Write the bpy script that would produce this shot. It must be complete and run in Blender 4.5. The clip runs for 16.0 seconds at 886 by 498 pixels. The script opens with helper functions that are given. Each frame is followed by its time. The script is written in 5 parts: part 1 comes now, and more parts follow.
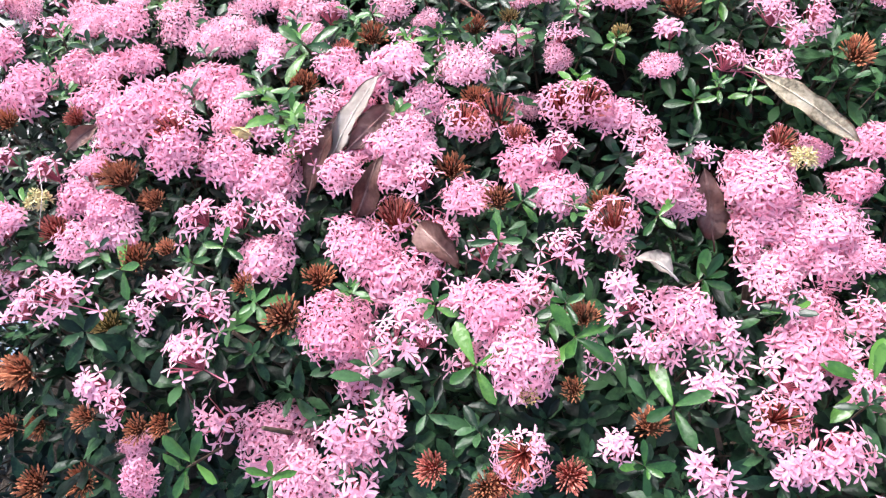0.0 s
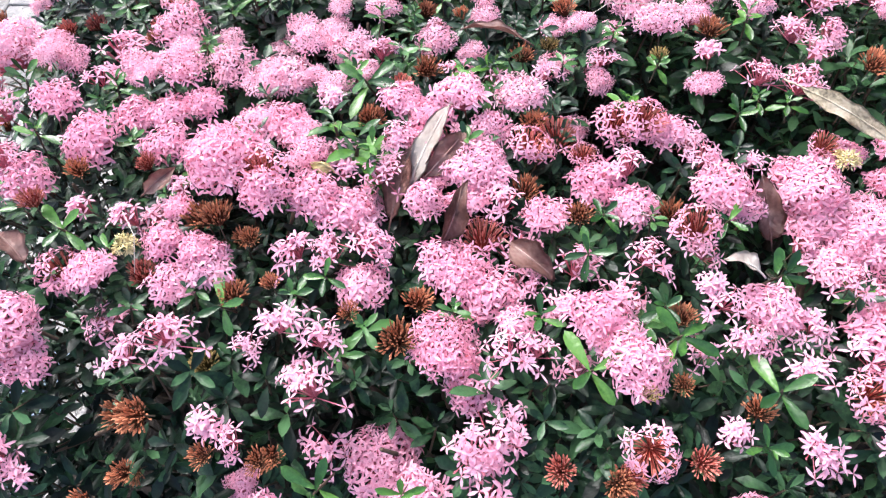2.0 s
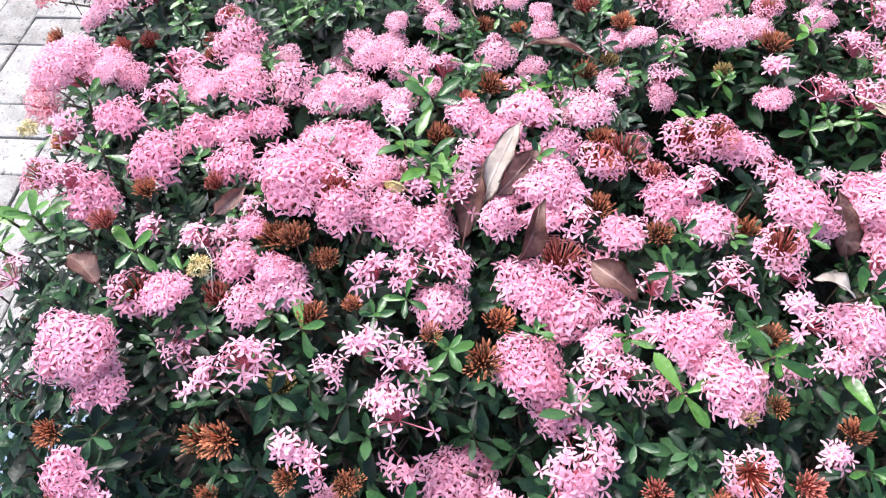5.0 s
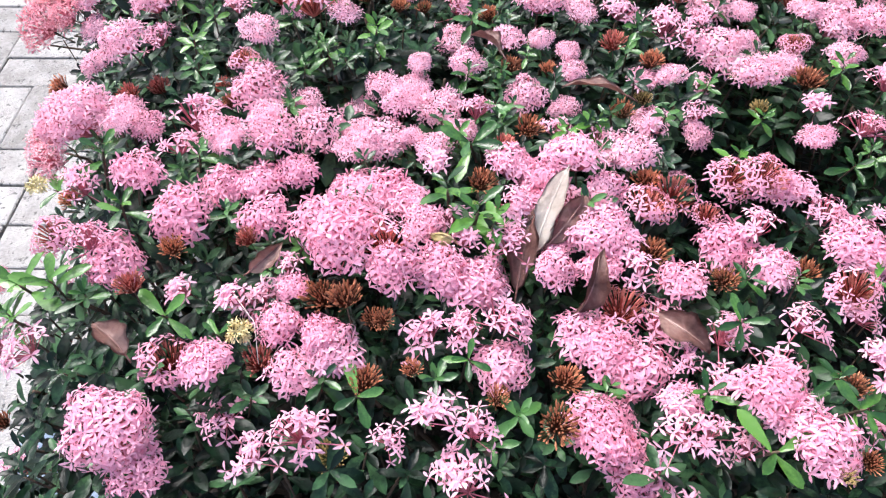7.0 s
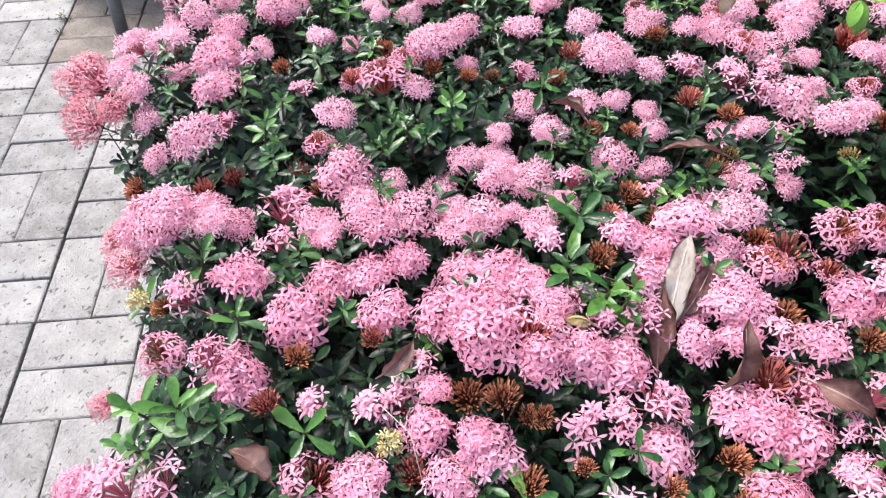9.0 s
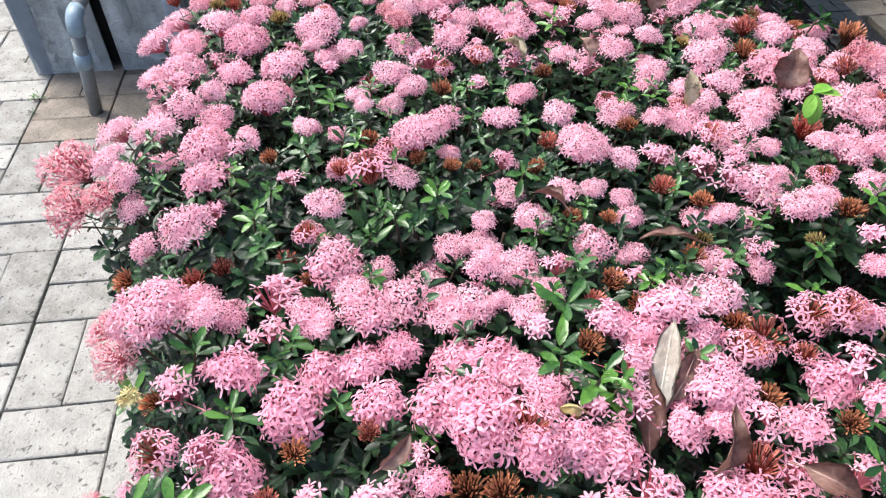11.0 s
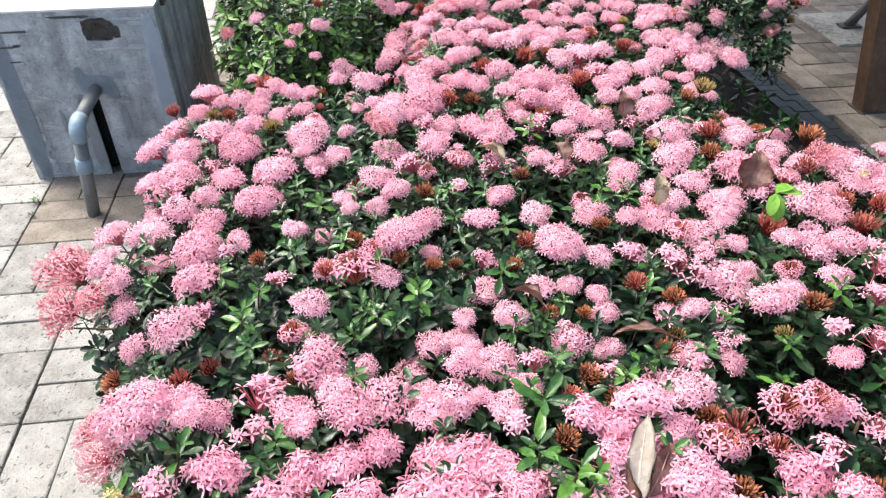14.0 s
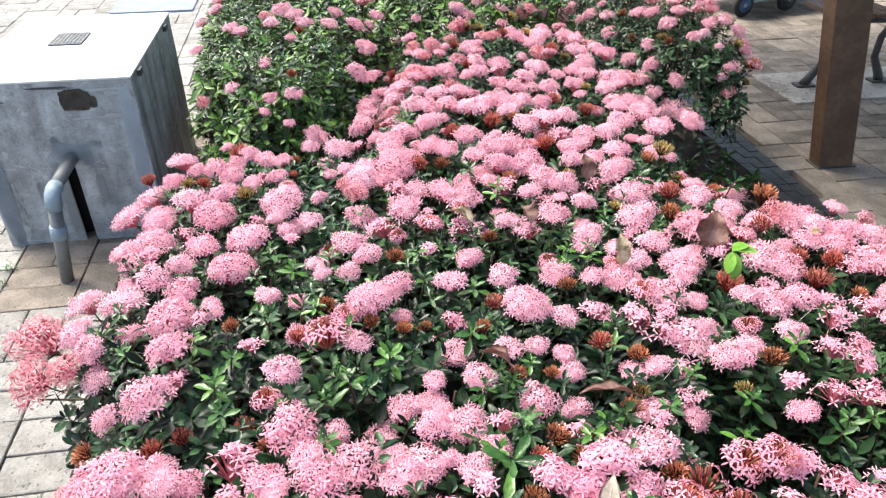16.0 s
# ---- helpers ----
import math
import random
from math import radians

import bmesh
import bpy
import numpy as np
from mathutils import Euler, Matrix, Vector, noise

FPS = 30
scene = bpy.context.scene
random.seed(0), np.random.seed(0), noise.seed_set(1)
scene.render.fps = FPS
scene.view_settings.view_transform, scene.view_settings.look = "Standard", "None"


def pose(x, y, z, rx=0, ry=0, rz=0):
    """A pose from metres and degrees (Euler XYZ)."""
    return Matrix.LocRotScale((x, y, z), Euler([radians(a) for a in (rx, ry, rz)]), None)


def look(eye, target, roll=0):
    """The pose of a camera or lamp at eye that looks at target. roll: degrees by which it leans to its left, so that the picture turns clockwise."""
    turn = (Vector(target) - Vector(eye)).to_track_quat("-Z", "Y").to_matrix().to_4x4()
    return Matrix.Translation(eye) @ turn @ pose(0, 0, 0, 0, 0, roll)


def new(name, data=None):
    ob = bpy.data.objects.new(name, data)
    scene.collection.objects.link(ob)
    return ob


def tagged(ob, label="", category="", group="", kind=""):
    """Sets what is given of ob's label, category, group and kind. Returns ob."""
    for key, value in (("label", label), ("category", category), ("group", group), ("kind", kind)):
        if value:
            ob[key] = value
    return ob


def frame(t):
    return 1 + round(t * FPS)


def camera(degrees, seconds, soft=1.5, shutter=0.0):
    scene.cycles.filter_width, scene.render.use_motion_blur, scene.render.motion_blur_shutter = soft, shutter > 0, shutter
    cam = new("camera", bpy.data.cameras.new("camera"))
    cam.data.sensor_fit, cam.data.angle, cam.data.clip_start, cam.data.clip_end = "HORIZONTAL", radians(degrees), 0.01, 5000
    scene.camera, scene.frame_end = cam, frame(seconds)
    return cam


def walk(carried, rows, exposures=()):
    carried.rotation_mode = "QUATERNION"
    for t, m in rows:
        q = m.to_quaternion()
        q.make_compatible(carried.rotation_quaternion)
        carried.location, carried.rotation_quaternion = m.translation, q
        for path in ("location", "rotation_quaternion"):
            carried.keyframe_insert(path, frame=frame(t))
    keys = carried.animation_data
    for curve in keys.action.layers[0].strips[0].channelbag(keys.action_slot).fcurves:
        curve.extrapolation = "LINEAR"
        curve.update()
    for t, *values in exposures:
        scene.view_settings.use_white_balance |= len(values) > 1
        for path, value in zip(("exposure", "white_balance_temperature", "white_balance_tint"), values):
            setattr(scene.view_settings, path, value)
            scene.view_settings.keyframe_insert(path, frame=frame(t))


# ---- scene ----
cam = camera(64.0, 16.0, soft=1.25)
PATH = [
    (0, (0.058, -0.028, 1.525), (-0.257, 1.012, -0.154), -7.0),
    (0.5, (-0.023, -0.053, 1.547), (-0.304, 0.986, -0.139), -6.9),
    (1, (-0.077, -0.078, 1.555), (-0.336, 0.982, -0.121), -6.9),
    (1.5, (-0.116, -0.091, 1.566), (-0.291, 1.009, -0.095), -3.3),
    (2, (-0.137, -0.093, 1.57), (-0.306, 1.034, -0.074), -4.0),
    (2.5, (-0.166, -0.099, 1.578), (-0.321, 1.029, -0.067), -2.7),
    (3, (-0.193, -0.106, 1.581), (-0.371, 1.023, -0.06), -3.2),
    (3.5, (-0.206, -0.096, 1.582), (-0.373, 1.032, -0.061), -3.4),
    (5.8, (-0.266, -0.079, 1.577), (-0.432, 1.084, -0.041), -4.0),
    (6, (-0.26, -0.076, 1.565), (-0.418, 1.116, -0.033), -3.1),
    (6.5, (-0.314, -0.04, 1.557), (-0.444, 1.146, -0.048), -2.2),
    (7, (-0.389, -0.023, 1.563), (-0.446, 1.18, -0.034), -1.4),
    (7.5, (-0.445, -0.006, 1.56), (-0.516, 1.212, -0.024), -2.5),
    (8, (-0.508, 0.003, 1.557), (-0.571, 1.232, -0.02), -2.1),
    (8.5, (-0.562, 0.039, 1.57), (-0.652, 1.281, 0.005), -3.4),
    (9, (-0.626, 0.068, 1.593), (-0.574, 1.334, 0.045), -2.4),
    (9.2, (-0.646, 0.074, 1.606), (-0.546, 1.356, 0.074), -1.5),
    (11.5, (-0.669, 0.084, 1.644), (-0.496, 1.511, 0.252), 0.2),
    (12, (-0.664, 0.075, 1.658), (-0.494, 1.545, 0.313), 0.0),
    (12.5, (-0.662, 0.064, 1.672), (-0.497, 1.579, 0.377), -0.5),
    (13, (-0.66, 0.057, 1.675), (-0.495, 1.599, 0.412), -0.6),
    (13.5, (-0.654, 0.057, 1.676), (-0.471, 1.607, 0.426), 0.0),
    (14, (-0.647, 0.051, 1.679), (-0.441, 1.613, 0.448), -0.0),
    (14.5, (-0.641, 0.042, 1.684), (-0.394, 1.612, 0.47), -0.0),
    (15, (-0.632, 0.038, 1.693), (-0.332, 1.608, 0.491), 0.6),
    (15.5, (-0.633, 0.037, 1.709), (-0.367, 1.649, 0.556), 0.2),
    (16, (-0.63, 0.026, 1.719), (-0.352, 1.669, 0.613), 0.1),
]
walk(cam, [(t, look(eye, target, roll)) for t, eye, target, roll in PATH], [(0, 1.47, 6150, 12), (6.0, 1.43, 6200, 12), (9.2, 1.15, 6300, 10), (11.3, 1.20, 6500, 5), (16.0, 1.35, 6800, 5)])

# ---- world and light ----
SUN_ELEVATION, SUN_TURN = 58.0, 318.0
world = bpy.data.worlds.new("sky")
scene.world = world
world.use_nodes = True
wn = world.node_tree.nodes
sky = wn.new("ShaderNodeTexSky")
sky.sky_type = "NISHITA"
sky.sun_disc = False
sky.sun_elevation, sky.sun_rotation = radians(SUN_ELEVATION), radians(SUN_TURN)
sky.air_density, sky.dust_density, sky.ozone_density = 1.0, 4.0, 1.0
wn["Background"].inputs["Strength"].default_value = 0.15
world.node_tree.links.new(sky.outputs["Color"], wn["Background"].inputs["Color"])
sun = new("sun", bpy.data.lights.new("sun", "SUN"))
sun.data.energy, sun.data.angle, sun.data.color = 2.35, radians(28), (1.0, 0.97, 0.94)
a, e = radians(SUN_TURN), radians(SUN_ELEVATION)
sun_way = Vector((math.sin(a) * math.cos(e), math.cos(a) * math.cos(e), math.sin(e)))
sun.matrix_world = look(sun_way * 20, (0, 0, 0))


# ---- materials ----
def material(name, colours, rough=0.6, noise_size=20.0, bump=0.0, bump_size=80.0, metal=0.0, island=0.0, per_object=0.0, spec=0.5, see=0.0, pits=0.0, streaks=0.0, scuffs=0.0):
    """A procedural surface: colours mixed by noise at two scales, with variation by island and by object."""
    m = bpy.data.materials.new(name)
    m.use_nodes = True
    nt = m.node_tree
    n, l = nt.nodes, nt.links
    p = n["Principled BSDF"]
    coord = n.new("ShaderNodeTexCoord")
    big, fine = n.new("ShaderNodeTexNoise"), n.new("ShaderNodeTexNoise")
    for tex, size in ((big, noise_size), (fine, noise_size * 7)):
        tex.inputs["Scale"].default_value = size
        tex.inputs["Detail"].default_value = 4
        l.new(coord.outputs["Object"], tex.inputs["Vector"])
    add = n.new("ShaderNodeMath")
    add.operation = "MULTIPLY_ADD"
    l.new(fine.outputs["Fac"], add.inputs[0])
    add.inputs[1].default_value = 0.5
    l.new(big.outputs["Fac"], add.inputs[2])
    fac = n.new("ShaderNodeMath")
    fac.operation = "ADD"
    l.new(add.outputs[0], fac.inputs[0])
    fac.inputs[1].default_value = -0.25
    last = fac.outputs[0]
    geo, info = n.new("ShaderNodeNewGeometry"), n.new("ShaderNodeObjectInfo")
    for source, weight in ((geo.outputs["Random Per Island"], island), (info.outputs["Random"], per_object)):
        if weight:
            shift = n.new("ShaderNodeMath")
            shift.operation = "MULTIPLY_ADD"
            l.new(source, shift.inputs[0])
            shift.inputs[1].default_value = weight
            l.new(last, shift.inputs[2])
            down = n.new("ShaderNodeMath")
            down.operation = "SUBTRACT"
            l.new(shift.outputs[0], down.inputs[0])
            down.inputs[1].default_value = weight / 2
            last = down.outputs[0]
    ramp = n.new("ShaderNodeValToRGB")
    stops = ramp.color_ramp.elements
    while len(stops) < len(colours):
        stops.new(0.5)
    for i, c in enumerate(colours):
        stops[i].position = 0.22 + 0.56 * i / (len(colours) - 1)
        stops[i].color = (*c, 1)
    l.new(last, ramp.inputs["Fac"])
    paint = ramp.outputs["Color"]
    if pits:
        dots, cut, mul = n.new("ShaderNodeTexNoise"), n.new("ShaderNodeValToRGB"), n.new("ShaderNodeMixRGB")
        dots.inputs["Scale"].default_value = 55
        dots.inputs["Detail"].default_value = 3
        dots.inputs["Distortion"].default_value = 0.6
        l.new(coord.outputs["Object"], dots.inputs["Vector"])
        cut.color_ramp.elements[0].position, cut.color_ramp.elements[1].position = 0.60, 0.68
        cut.color_ramp.elements[0].color, cut.color_ramp.elements[1].color = (1, 1, 1, 1), (1 - pits, 1 - pits, 1 - pits, 1)
        l.new(dots.outputs["Fac"], cut.inputs["Fac"])
        mul.blend_type = "MULTIPLY"
        mul.inputs[0].default_value = 1
        l.new(paint, mul.inputs[1])
        l.new(cut.outputs["Color"], mul.inputs[2])
        paint = mul.outputs[0]
    if streaks:
        grid, run, cut, mul = n.new("ShaderNodeMapping"), n.new("ShaderNodeTexNoise"), n.new("ShaderNodeValToRGB"), n.new("ShaderNodeMixRGB")
        grid.inputs["Scale"].default_value = (9, 9, 1.3)
        l.new(coord.outputs["Object"], grid.inputs["Vector"])
        l.new(grid.outputs["Vector"], run.inputs["Vector"])
        run.inputs["Scale"].default_value, run.inputs["Detail"].default_value = 1.6, 8
        cut.color_ramp.elements[0].position, cut.color_ramp.elements[1].position = 0.36, 0.62
        cut.color_ramp.elements[0].color = (1 - streaks, 1 - streaks, 1 - streaks, 1)
        l.new(run.outputs["Fac"], cut.inputs["Fac"])
        mul.blend_type = "MULTIPLY"
        mul.inputs[0].default_value = 1
        l.new(paint, mul.inputs[1])
        l.new(cut.outputs["Color"], mul.inputs[2])
        paint = mul.outputs[0]
    if scuffs:
        grid, run, cut, mix = n.new("ShaderNodeMapping"), n.new("ShaderNodeTexNoise"), n.new("ShaderNodeValToRGB"), n.new("ShaderNodeMixRGB")
        grid.inputs["Scale"].default_value = (7, 7, 15)
        grid.inputs["Rotation"].default_value = (0.2, 0.5, 0.3)
        l.new(coord.outputs["Object"], grid.inputs["Vector"])
        l.new(grid.outputs["Vector"], run.inputs["Vector"])
        run.inputs["Scale"].default_value, run.inputs["Detail"].default_value, run.inputs["Distortion"].default_value = 0.9, 12, 2.6
        cut.color_ramp.elements[0].position, cut.color_ramp.elements[1].position = 0.60, 0.66
        cut.color_ramp.elements[0].color, cut.color_ramp.elements[1].color = (0, 0, 0, 1), (scuffs, scuffs, scuffs, 1)
        l.new(run.outputs["Fac"], cut.inputs["Fac"])
        l.new(cut.outputs["Color"], mix.inputs[0])
        l.new(paint, mix.inputs[1])
        mix.inputs[2].default_value = (0.68, 0.71, 0.74, 1)
        paint = mix.outputs[0]
    l.new(paint, p.inputs["Base Color"])
    p.inputs["Roughness"].default_value = rough
    p.inputs["Metallic"].default_value = metal
    p.inputs["Specular IOR Level"].default_value = spec
    if bump:
        rough_tex, b = n.new("ShaderNodeTexNoise"), n.new("ShaderNodeBump")
        rough_tex.inputs["Scale"].default_value = bump_size
        rough_tex.inputs["Detail"].default_value = 5
        l.new(coord.outputs["Object"], rough_tex.inputs["Vector"])
        b.inputs["Strength"].default_value = bump
        b.inputs["Distance"].default_value = 0.01
        l.new(rough_tex.outputs["Fac"], b.inputs["Height"])
        l.new(b.outputs["Normal"], p.inputs["Normal"])
    if see:
        thin, mix = n.new("ShaderNodeBsdfTranslucent"), n.new("ShaderNodeMixShader")
        l.new(ramp.outputs["Color"], thin.inputs["Color"])
        mix.inputs[0].default_value = see
        l.new(p.outputs[0], mix.inputs[1])
        l.new(thin.outputs[0], mix.inputs[2])
        l.new(mix.outputs[0], n["Material Output"].inputs["Surface"])
    return m


PETAL = material("pink_petal", [(0.78, 0.36, 0.475), (0.85, 0.455, 0.57), (0.885, 0.54, 0.65)], 0.7, 30, island=0.4, per_object=0.35, spec=0.05, see=0.42)
PALE = material("pale_petal", [(0.78, 0.39, 0.50), (0.84, 0.475, 0.585), (0.875, 0.555, 0.66)], 0.7, 30, island=0.35, per_object=0.25, spec=0.05, see=0.42)
# Lighter copy of PETAL: brighter light on farther and largest heads is in the colour.
PETAL_LIT = material("lit_pink_petal", [(0.79, 0.405, 0.505), (0.86, 0.505, 0.605), (0.90, 0.60, 0.69)], 0.7, 30, island=0.4, per_object=0.35, spec=0.05, see=0.4)
CORAL = material("coral_petal", [(0.66, 0.22, 0.26), (0.79, 0.38, 0.43), (0.86, 0.49, 0.55)], 0.7, 30, island=0.4, per_object=0.2, spec=0.05, see=0.4)
TUBE = material("flower_tube", [(0.42, 0.085, 0.11), (0.64, 0.22, 0.28)], 0.6, 40, island=0.4, spec=0.2)
def bud_tones(name, shank, tip):
    """Two surfaces of a bud: its slim tube and its swollen tip."""
    def tones(c):
        return [tuple(q * k for q in c) for k in (0.55, 1.0, 1.4)]
    return [material(name + "_tip", tones(tip), 0.55, 60, island=0.6, per_object=0.35, spec=0.25), material(name + "_tube", tones(shank), 0.65, 60, island=0.5, per_object=0.3, spec=0.2)]


BUD_BROWN = bud_tones("bud_brown", (0.095, 0.033, 0.016), (0.42, 0.165, 0.085))
BUD_RED = bud_tones("bud_red", (0.24, 0.04, 0.028), (0.50, 0.165, 0.125))
BUD_OLIVE = bud_tones("bud_olive", (0.07, 0.055, 0.015), (0.42, 0.31, 0.12))
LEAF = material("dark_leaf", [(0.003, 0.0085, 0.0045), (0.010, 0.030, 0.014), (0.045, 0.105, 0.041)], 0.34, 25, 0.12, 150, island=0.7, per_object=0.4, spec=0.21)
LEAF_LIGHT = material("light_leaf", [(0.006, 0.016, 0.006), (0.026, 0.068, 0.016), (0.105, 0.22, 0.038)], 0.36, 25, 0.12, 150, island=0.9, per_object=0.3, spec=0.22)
GREEN = material("young_leaf", [(0.014, 0.048, 0.012), (0.032, 0.096, 0.02), (0.085, 0.20, 0.036)], 0.27, 25, 0.12, 150, island=0.6, per_object=0.6, spec=0.4, see=0.12)
GREEN_MID = material("fresh_leaf", [(0.008, 0.028, 0.010), (0.019, 0.060, 0.017), (0.060, 0.152, 0.038)], 0.3, 25, 0.12, 150, island=0.6, per_object=0.8, spec=0.42, see=0.1)
PALE_GREEN = material("pale_green_leaf", [(0.10, 0.26, 0.035), (0.20, 0.42, 0.06), (0.30, 0.52, 0.10)], 0.4, 22, 0.15, 120, spec=0.35, see=0.25)
STEM = material("stem", [(0.05, 0.03, 0.02), (0.12, 0.08, 0.05)], 0.85, 40, 0.4, 200)
DRY = material("dry_leaf", [(0.13, 0.06, 0.05), (0.27, 0.145, 0.12), (0.40, 0.265, 0.225)], 0.5, 20, 0.4, 60, per_object=0.4, spec=0.4)
DRY_PALE = material("pale_dry_leaf", [(0.34, 0.28, 0.23), (0.52, 0.46, 0.40), (0.66, 0.61, 0.55)], 0.6, 14, 0.4, 60, spec=0.3)
DRY_TAN = material("tan_dry_leaf", [(0.04, 0.028, 0.016), (0.55, 0.47, 0.33), (0.74, 0.69, 0.56)], 0.65, 30, 0.4, 60, spec=0.3)
YELLOW = material("yellow_bit", [(0.48, 0.38, 0.13), (0.70, 0.62, 0.34)], 0.6, 40, 0.2, 90, island=0.4)
SOIL = material("soil", [(0.010, 0.007, 0.005), (0.025, 0.017, 0.011), (0.06, 0.042, 0.028)], 0.95, 14, 0.8, 60)
PAVER = material("paver", [(0.185, 0.175, 0.162), (0.30, 0.288, 0.272), (0.385, 0.37, 0.35)], 0.85, 13, 0.8, 190, per_object=0.32, pits=0.68)
PAVER_REST = material("paver_far", [(0.185, 0.175, 0.162), (0.30, 0.288, 0.272), (0.385, 0.37, 0.35)], 0.85, 13, 0.8, 190, island=0.32, pits=0.68)
# Tan pavers whose darker colour also holds some of the shade lying there.
PAVER_WARM_SHADE = material("shaded_warm_paver", [(0.085, 0.068, 0.054), (0.19, 0.157, 0.128), (0.30, 0.255, 0.213)], 0.7, 8, 0.7, 120, per_object=0.35, pits=0.6)
PAVER_WARM_SHADE_REST = material("shaded_warm_paver_far", [(0.085, 0.068, 0.054), (0.19, 0.157, 0.128), (0.30, 0.255, 0.213)], 0.7, 8, 0.7, 120, island=0.35, pits=0.6)
JOINT = material("joint_sand", [(0.04, 0.035, 0.03), (0.11, 0.10, 0.085)], 0.95, 30, 0.5, 200)
BLACK_TILE = material("black_tile", [(0.012, 0.013, 0.016), (0.033, 0.035, 0.040)], 0.5, 20, 0.3, 150, per_object=0.5)
CONCRETE = material("concrete", [(0.13, 0.12, 0.11), (0.34, 0.325, 0.30), (0.5, 0.485, 0.46)], 0.9, 5, 0.6, 60, pits=0.6)
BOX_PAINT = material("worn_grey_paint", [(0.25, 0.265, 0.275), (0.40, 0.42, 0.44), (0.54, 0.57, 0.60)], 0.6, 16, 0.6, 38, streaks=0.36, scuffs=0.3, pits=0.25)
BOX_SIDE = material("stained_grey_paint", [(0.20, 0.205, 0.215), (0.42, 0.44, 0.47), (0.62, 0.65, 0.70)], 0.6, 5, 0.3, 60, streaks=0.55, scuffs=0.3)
# Lid colour is paler than the panels: the strong light on top is in it.
BOX_TOP = material("lit_lid_metal", [(0.50, 0.51, 0.52), (0.68, 0.69, 0.70)], 0.45, 5, 0.1, 60, metal=0.1)
RUST = material("rust_patch", [(0.055, 0.047, 0.042), (0.115, 0.10, 0.09), (0.20, 0.18, 0.165)], 0.85, 24, 0.5, 120)
SCRATCH = material("scraped_paint", [(0.6, 0.63, 0.66), (0.8, 0.82, 0.84)], 0.6, 30, 0.2, 120)
SCRATCH_DARK = material("dark_scratch", [(0.07, 0.072, 0.075), (0.17, 0.175, 0.18)], 0.7, 40, 0.3, 90)
SCRATCH_DULL = material("dull_scraped_paint", [(0.42, 0.45, 0.47), (0.54, 0.57, 0.60)], 0.6, 40, 0.3, 90)
HALO = material("pale_filler", [(0.34, 0.38, 0.42), (0.52, 0.58, 0.65)], 0.7, 30, 0.3, 90, scuffs=0.2)
BLUE_BAND_DULL = material("dull_bluish_paint", [(0.30, 0.35, 0.42), (0.42, 0.47, 0.54)], 0.6, 20, 0.2, 100, scuffs=0.3)
BLUE_BAND = material("bluish_paint", [(0.58, 0.66, 0.76), (0.70, 0.76, 0.84)], 0.6, 20, 0.2, 100, scuffs=0.4)
DARK = material("dark_hollow", [(0.006, 0.006, 0.006), (0.012, 0.012, 0.012)], 0.9, 10)
PIPE = material("grey_plastic", [(0.13, 0.135, 0.14), (0.22, 0.225, 0.235)], 0.5, 14, 0.2, 90)
PIPE_BLUE = material("blue_grey_plastic", [(0.18, 0.25, 0.31), (0.28, 0.36, 0.43)], 0.5, 14, 0.2, 90)
WOOD = material("brown_painted_timber", [(0.065, 0.034, 0.02), (0.115, 0.062, 0.037), (0.185, 0.108, 0.066)], 0.6, 5, 0.25, 60)
IRON = material("cast_iron", [(0.03, 0.028, 0.027), (0.07, 0.065, 0.06)], 0.55, 20, 0.3, 100)
RUBBER = material("rubber", [(0.012, 0.012, 0.013), (0.03, 0.03, 0.032)], 0.8, 30, 0.3, 120)
BLUE = material("blue_rim", [(0.03, 0.07, 0.16), (0.06, 0.12, 0.24)], 0.5, 30)
STEEL = material("steel", [(0.3, 0.31, 0.32), (0.45, 0.46, 0.47)], 0.4, 20, metal=0.7)
VENT_GREY = material("grey_mesh", [(0.15, 0.155, 0.16), (0.28, 0.285, 0.29)], 0.6, 40)
BLUE_SLAB = material("blue_grey_stone", [(0.085, 0.12, 0.175), (0.13, 0.175, 0.24), (0.17, 0.215, 0.28)], 0.8, 12, 0.3, 120, per_object=0.2, scuffs=0.3)
BLUE_MAT = material("blue_grey_slab", [(0.16, 0.20, 0.30), (0.28, 0.32, 0.42)], 0.8, 10, 0.2, 90)


# ---- mesh helpers ----
def tri_mesh(name, verts, tris, mats, index=None, smooth=True):
    me = bpy.data.meshes.new(name)
    verts, tris = np.asarray(verts, dtype=np.float32), np.asarray(tris, dtype=np.int32)
    me.vertices.add(len(verts))
    me.vertices.foreach_set("co", verts.ravel())
    me.loops.add(tris.size)
    me.loops.foreach_set("vertex_index", tris.ravel())
    me.polygons.add(len(tris))
    me.polygons.foreach_set("loop_start", np.arange(0, tris.size, 3, dtype=np.int32))
    me.polygons.foreach_set("use_smooth", np.full(len(tris), smooth))
    if index is not None:
        me.polygons.foreach_set("material_index", np.asarray(index, dtype=np.int32))
    for m in mats:
        me.materials.append(m)
    me.update(calc_edges=True)
    me.validate()
    return me


def bm_mesh(name, bm, mat, smooth=False):
    me = bpy.data.meshes.new(name)
    bm.normal_update()
    bm.to_mesh(me)
    bm.free()
    me.materials.append(mat)
    if smooth:
        me.polygons.foreach_set("use_smooth", [True] * len(me.polygons))
    return me


def part(name, bm, mat, parent, label="", smooth=False):
    ob = new(name, bm_mesh(name, bm, mat, smooth))
    ob.parent = parent
    return tagged(ob, label)


